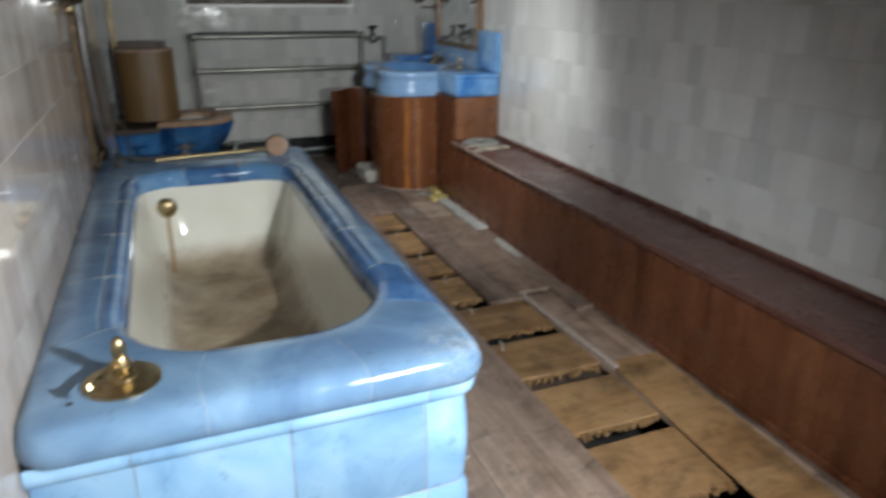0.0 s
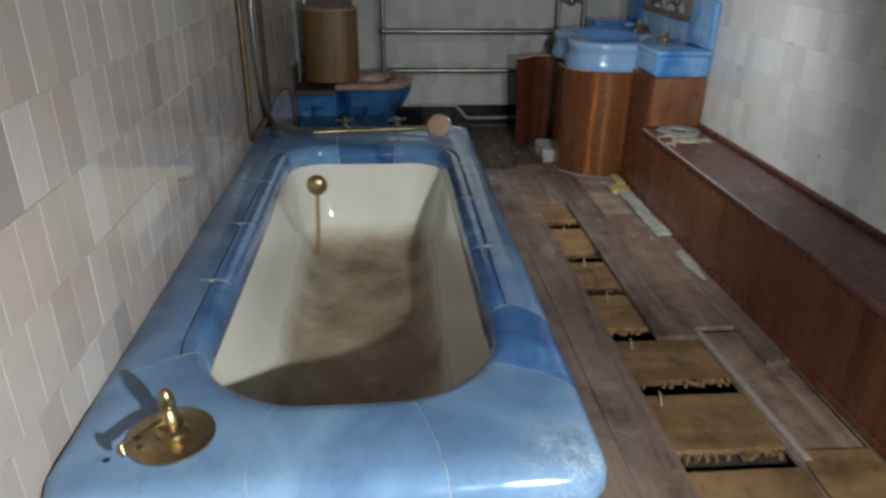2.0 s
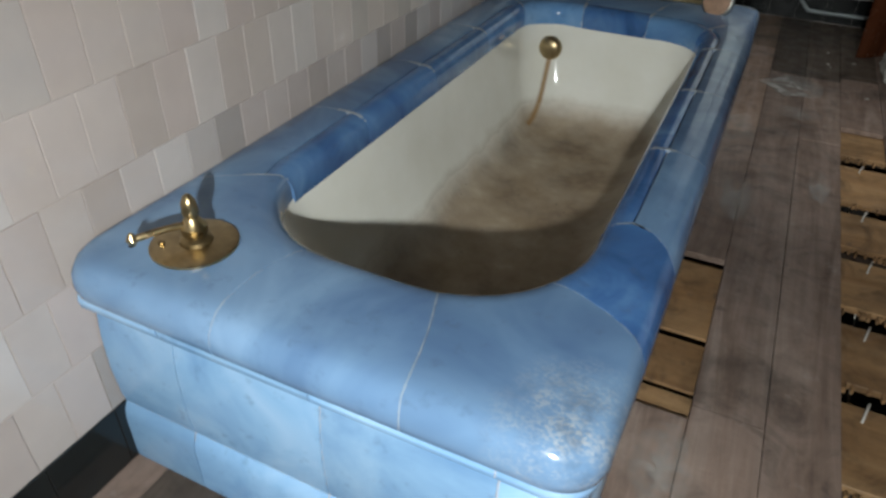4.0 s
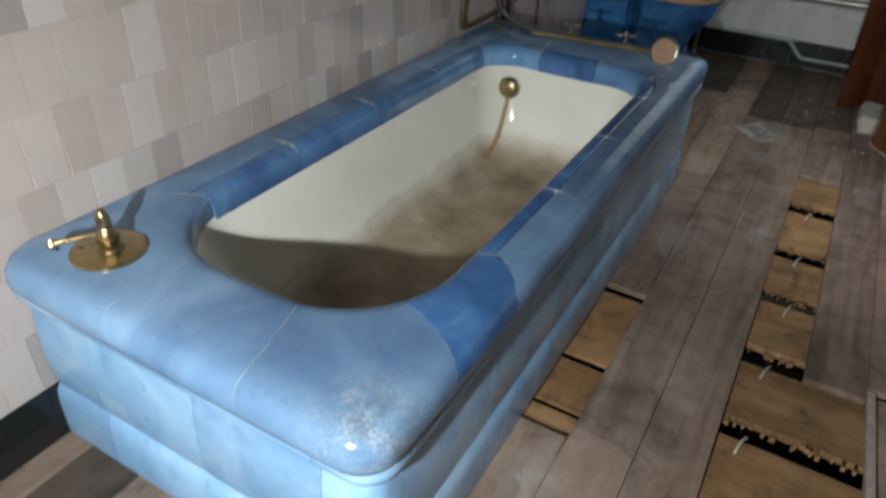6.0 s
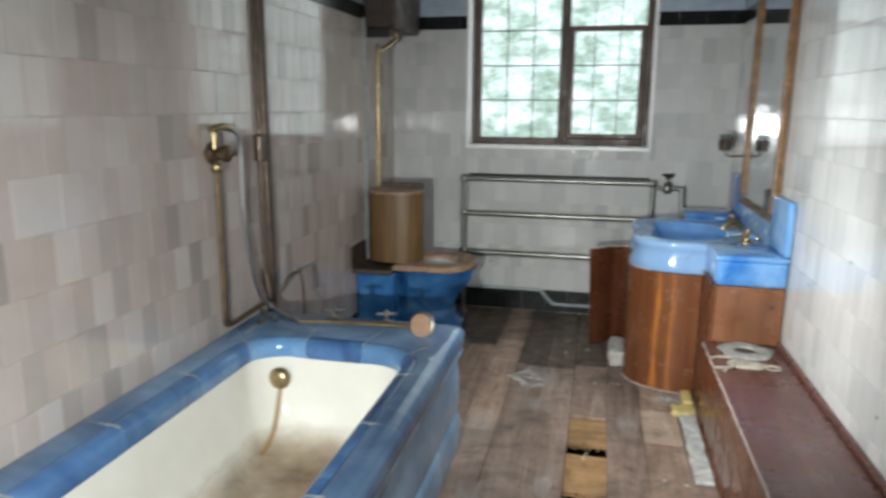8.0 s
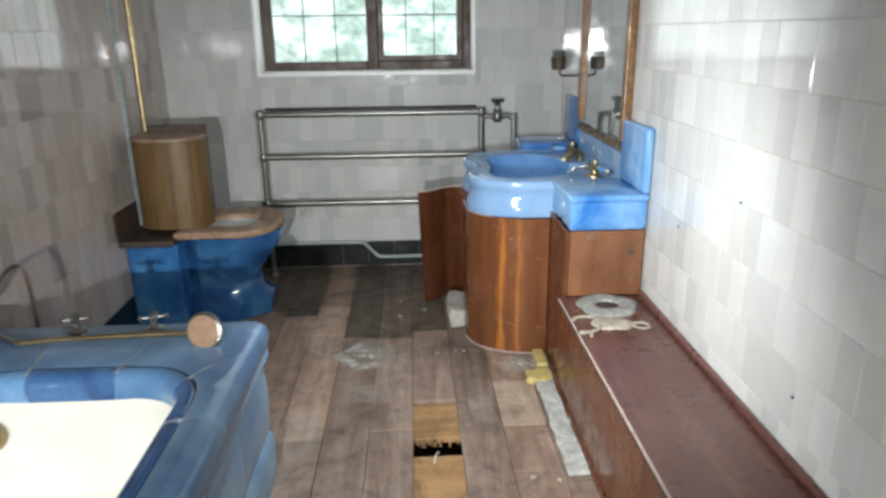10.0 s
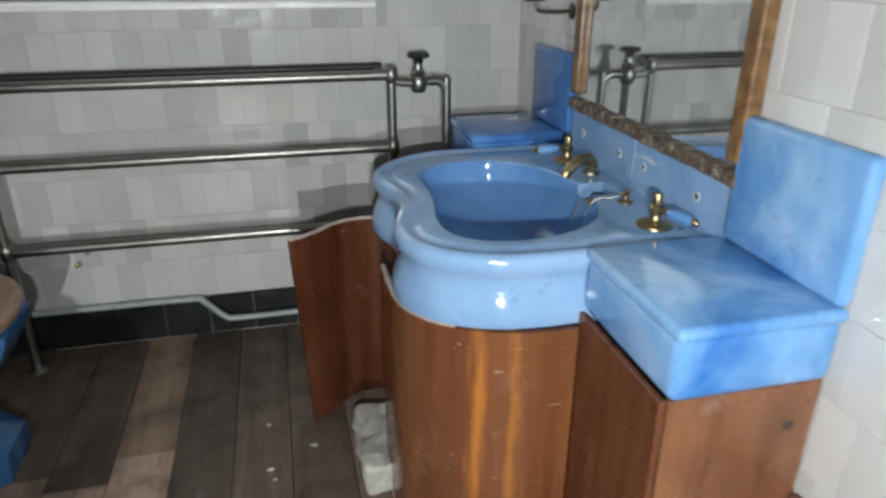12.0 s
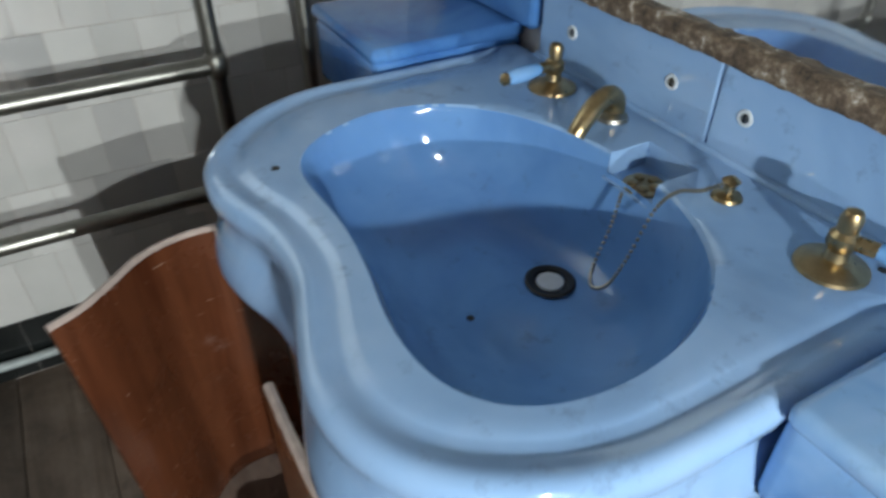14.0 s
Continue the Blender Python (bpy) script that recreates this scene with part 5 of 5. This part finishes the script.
sp = thing("splashback", (2.41, 4.7, 0.9), "blue china splashback slabs behind the basin", "splashback")
part("slab", box(2.396, 2.417, 4.332, 4.723, 0.8225, 0.972, 0.004), BLUE_BASIN, sp)
part("slab", box(2.396, 2.417, 4.7255, 5.118, 0.8225, 0.972, 0.004), BLUE_BASIN, sp)
part("end_slab", box(2.385, 2.4175, 4.008, 4.329, 0.837, 1.092, 0.014, 4), BLUE_SHELF, sp, "tall mottled end slab", True)
part("end_slab", box(2.388, 2.4175, 5.135, 5.45, 0.857, 1.10, 0.012, 3), BLUE_DEEP, sp, "tall mottled end slab", True)
part("coved_joint", tube([(2.394, 4.36, 0.823), (2.394, 5.12, 0.823)], 0.006, 8), BLUE_BASIN, sp, "glazed cove")
for y in (4.44, 4.672, 4.803, 5.03):
    part("screw", lathe((2.3957, y, 0.888), [(0.012, 0), (0.0115, 0.0015), (0.0075, 0.002), (0.006, 0.0005)], (-1, 0, 0), 16), PALE_RING, sp, "pale chipped screw ring")
    part("screw_head", lathe((2.3955, y, 0.888), [(0.0072, 0), (0.0068, 0.0015), (0.003, 0.0018)], (-1, 0, 0), 12), NICKEL, sp, "dull slotted screw")
    part("screw_slot", box(2.3930, 2.3936, y - 0.0011, y + 0.0011, 0.882, 0.894), RUBBER, sp)

mir = thing("wall_mirror", (2.40, 4.71, 0.95), "tall mirror in a worn gilt frame with corroded bottom rail", "mirror")
MY0, MY1, MZ0, MZ1 = 4.312, 5.115, 0.948, 2.30
part("glass", box(2.400, 2.408, MY0 + 0.03, MY1 - 0.03, MZ0 + 0.03, MZ1 - 0.03), MIRROR, mir)
part("frame_side", box(2.380, 2.418, MY0, MY0 + 0.042, MZ0 + 0.045, MZ1, 0.008), GILT, mir)
part("frame_side", box(2.380, 2.418, MY1 - 0.042, MY1, MZ0 + 0.045, MZ1, 0.008), GILT, mir)
part("frame_top", box(2.382, 2.418, MY0 + 0.042, MY1 - 0.042, MZ1 - 0.042, MZ1, 0.008), GILT, mir)
bm = box(2.380, 2.418, MY0, MY1, MZ0, MZ0 + 0.031, 0.005)
bmesh.ops.subdivide_edges(bm, edges=[e for e in bm.edges if abs(e.verts[0].co.y - e.verts[1].co.y) > 0.5], cuts=60)
for v in bm.verts:
    v.co += noise.noise_vector(v.co * 60) * 0.004
part("frame_bottom", bm, CORRODED, mir, "corroded flaking bottom rail", True)

holder = thing("tumbler_holder", (2.34, 5.22, 1.2), "metal wall bracket holding a glass tumbler", "holder")
part("rosette", lathe((2.4185, 5.225, 1.215), [(0.024, 0), (0.024, 0.004), (0.010, 0.010)], (-1, 0, 0), 18), BRONZE, holder, "", True)
part("arm", tube([(2.415, 5.225, 1.215), (2.36, 5.225, 1.213), (2.31, 5.225, 1.218), (2.30, 5.225, 1.24)], 0.006, 8), BRONZE, holder, "", True)
part("cup_ring", lathe((2.295, 5.225, 1.245), [(0.030, 0), (0.036, 0.006), (0.042, 0.06), (0.044, 0.064), (0.040, 0.066), (0.034, 0.010), (0.01, 0.006)], segs=22), BRONZE, holder, "", True)
part("tumbler", lathe((2.295, 5.225, 1.253), [(0.028, 0), (0.036, 0.09), (0.034, 0.091), (0.026, 0.006), (0.004, 0.005)], segs=22), CLEAR_GLASS, holder, "clear glass tumbler", True)

cup = thing("basin_cupboard", (2.0, 4.7, 0), "walnut-veneered curved cupboard under the basin", "cupboard")


def bent_panel(line, z0, tops, thick=0.014):
    n = normals(line, False)
    rings = []
    for i, p in enumerate(line):
        zt = tops(i / (len(line) - 1))
        q = p - n[i] * thick
        rings.append([Vector((p.x, p.y, z0)), Vector((p.x, p.y, zt)), Vector((q.x, q.y, zt)), Vector((q.x, q.y, z0))])
    return loft(rings, True, True, True), [Vector((p.x - n[i].x * thick / 2, p.y - n[i].y * thick / 2, tops(i / (len(line) - 1)) + 0.001)) for i, p in enumerate(line)]


fl = smoothed([(2.095, 4.352), (2.0, 4.356), (1.95, 4.366), (1.88, 4.395), (1.815, 4.44), (1.775, 4.50), (1.757, 4.57), (1.755, 4.65), (1.757, 4.76)], 46)
bm, edge = bent_panel(fl, 0.004, lambda k: 0.656 - 0.012 * max(0, (k - 0.45) / 0.55))
part("curved_front", bm, STREAKED, cup, "streaked walnut curved front", True)
part("veneer_edge", tube(edge[18:], 0.0072, 6, smooth_path=False, flat=1.0), PLY_EDGE, cup, "pale chipped top edge")
part("foot_bead", tube([p + Vector((-0.004, -0.004, 0.006 - p.z)) for p in edge], 0.005, 6, smooth_path=False), PLY_EDGE, cup, "pale bead at the foot")
part("side_panel", box(2.098, 2.112, 4.03, 4.352, 0.0, 0.689, 0.002, 1), MAHOGANY, cup)
part("end_panel", box(2.113, 2.412, 4.024, 4.038, 0.416, 0.689, 0.002, 1), END_PANEL, cup, "lighter end panel above the ledge")
part("back_panel", box(2.398, 2.412, 4.05, 5.45, 0.0, 0.688), DARK_WOOD, cup)
part("knot", lathe((2.36, 4.0235, 0.60), [(0.012, 0), (0.010, 0.001), (0.002, 0.0012)], (0, -1, 0), 9), DARK_WOOD, cup, "dark knot")
part("far_end_panel", box(2.113, 2.397, 5.452, 5.466, 0.0, 0.69, 0.002, 1), MAHOGANY, cup)
dl2 = smoothed([(1.518, 5.022), (1.56, 5.042), (1.60, 5.075), (1.645, 5.118), (1.69, 5.142), (1.745, 5.152), (1.81, 5.145), (1.86, 5.125)], 40)
door = thing("loose_cupboard_door", (1.68, 5.1, 0), "curved mahogany cupboard door standing open under the basin", "cupboard door")
bm, edge = bent_panel(dl2, 0.003, lambda k: 0.632, -0.014)
for v in bm.verts:
    v.co.x += (0.632 - v.co.z) * 0.05 * max(0.2, min(1.0, (1.86 - v.co.x) / 0.3))
    v.co.y += (0.632 - v.co.z) * 0.03
part("door_leaf", bm, DOOR_WOOD_DIM, door, "", True)
part("door_edge", tube(edge, 0.0072, 6, smooth_path=False), PLY_EDGE, door, "pale top edge")

for y, z in ((2.06, 0.62), (3.72, 0.79), (3.30, 0.98), (2.92, 0.58)):
    part("screw_hole", lathe((XR - 0.0008, y, z), [(0.006, 0), (0.005, 0.0016), (0.001, 0.0018)], (-1, 0, 0), 9), RUBBER, wall_right, "small dark screw hole")

# ---- wall tiles, skirting tiles and the black border ----
TW, TH, TJ, TD = 0.0855, 0.1625, 0.0012, 0.006
Z0 = 0.165


def piece_mesh(name, w, h, axis, mat):
    """One tile in the plane across the axis, its face on the origin side, with eased edges."""
    bm = bmesh.new()
    e = 0.0011
    rows = []
    for ins, dep in ((0.0, TD), (0.0, e * 0.7), (e, 0.0)):
        row = []
        for u, v in ((ins, ins), (w - ins, ins), (w - ins, h - ins), (ins, h - ins)):
            row.append(bm.verts.new({"left": (-dep, u, v), "right": (dep, u, v), "far": (u, dep, v)}[axis]))
        rows.append(row)
    for a, b in zip(rows, rows[1:]):
        for i in range(4):
            bm.faces.new((a[i], a[(i + 1) % 4], b[(i + 1) % 4], b[i]))
    bm.faces.new(rows[-1])
    bmesh.ops.recalc_face_normals(bm, faces=bm.faces[:])
    c = Vector({"left": (1, 0, 0), "right": (-1, 0, 0), "far": (0, -1, 0)}[axis])
    if rows[-1][0].link_faces and max(bm.faces, key=lambda f: f.calc_area()).normal.dot(c) < 0:
        bmesh.ops.reverse_faces(bm, faces=bm.faces[:])
    me = bpy.data.meshes.new(name)
    bm.to_mesh(me)
    bm.free()
    me.materials.append(mat)
    return me


def cover(parent, axis, plane, u0, u1, rows, near, name="wall_tile", mat=TILE, far_mat=TILE_FAR, w=TW, skip=None):
    """Tiles in running bond; those for which near(u, z) holds are pieces of their own, the rest one joined mesh."""
    cache, far = {}, ([], [])
    base = parent.matrix_world.translation
    r = random.Random(len(axis))
    for k, (za, zb) in enumerate(rows):
        u = u0 - (w / 2 if k % 2 else 0)
        while u < u1 - 0.004:
            a, b = max(u, u0) + TJ / 2, min(u + w, u1) - TJ / 2
            u += w
            if b - a < 0.006:
                continue
            boxes = [(a, b, za + TJ / 2, zb - TJ / 2)]
            if skip:
                x0, x1, s0, s1 = skip
                cut = []
                for a, b, c, d in boxes:
                    if b <= x0 or a >= x1 or d <= s0 or c >= s1:
                        cut.append((a, b, c, d))
                        continue
                    if a < x0:
                        cut.append((a, x0, c, d))
                    if b > x1:
                        cut.append((x1, b, c, d))
                    if c < s0:
                        cut.append((max(a, x0), min(b, x1), c, s0))
                boxes = [q for q in cut if q[1] - q[0] > 0.004 and q[3] - q[2] > 0.004]
            for a, b, c, d in boxes:
                key = (round(b - a, 3), round(d - c, 3))
                jit = r.uniform(-0.0006, 0.0006)
                if key not in cache:
                    cache[key] = piece_mesh(name, b - a, d - c, axis, mat)
                loc = {"left": (plane + jit, a, c), "right": (plane + jit, a, c), "far": (a, plane + jit, c)}[axis]
                if near((a + b) / 2, (c + d) / 2):
                    ob = new(name, cache[key])
                    ob.parent = parent
                    ob.location = Vector(loc) - base
                else:
                    me, n = cache[key], len(far[0])
                    far[0].extend([tuple(v.co + Vector(loc)) for v in me.vertices])
                    far[1].extend([tuple(i + n for i in p.vertices) for p in me.polygons])
    if far[0]:
        me = bpy.data.meshes.new(name + "s")
        me.from_pydata(far[0], [], far[1])
        me.materials.append(far_mat)
        ob = new(name + "s", me)
        ob.parent = parent
        ob.location = -base
        tagged(ob, "glazed wall tiles in running bond", kind="stuff")


ROWS = [(Z0 + i * TH, Z0 + (i + 1) * TH) for i in range(11)] + [(Z0 + 11 * TH, BAND0)]
ROWS = [q for q in ROWS if q[1] - q[0] > 0.01]
cover(wall_left, "left", XL, YB, YF, ROWS, lambda u, z: 1.2 < u < 3.05 and 0.5 < z < 1.60)
cover(wall_right, "right", XR, YB, YF, ROWS, lambda u, z: 2.6 < u < 4.3 and 0.42 < z < 1.7, mat=TILE_COOL, far_mat=TILE_COOL_FAR)
cover(wall_far, "far", YF, XL, XR, ROWS, lambda u, z: 0.3 < u and z < 1.24, mat=TILE_DIM, far_mat=TILE_DIM_FAR, skip=(WX0 - 0.012, WX1 + 0.012, WZ0 - 0.022, WZ1))
SKR = [(0.002, Z0)]
for wl, ax, pl, a, b in ((wall_left, "left", XL + 0.003, YB, YF), (wall_far, "far", YF - 0.003, XL + 0.004, XR)):
    cover(wl, ax, pl, a, b, SKR, lambda u, z: True, "skirting_tile", BLACK_TILE, BLACK_TILE, 0.165)
BR = [(BAND0, BAND1)]
for wl, ax, pl, a, b in ((wall_left, "left", XL + 0.002, YB, YF), (wall_right, "right", XR - 0.002, YB, YF)):
    cover(wl, ax, pl, a, b, BR, lambda u, z: u > 2.0, "border_tile", BLACK_TILE, BLACK_TILE, 0.165)
cover(wall_far, "far", YF - 0.002, XL, XR, BR, lambda u, z: True, "border_tile", BLACK_TILE, BLACK_TILE, 0.165, skip=(WX0 - 0.012, WX1 + 0.012, 0, 3))
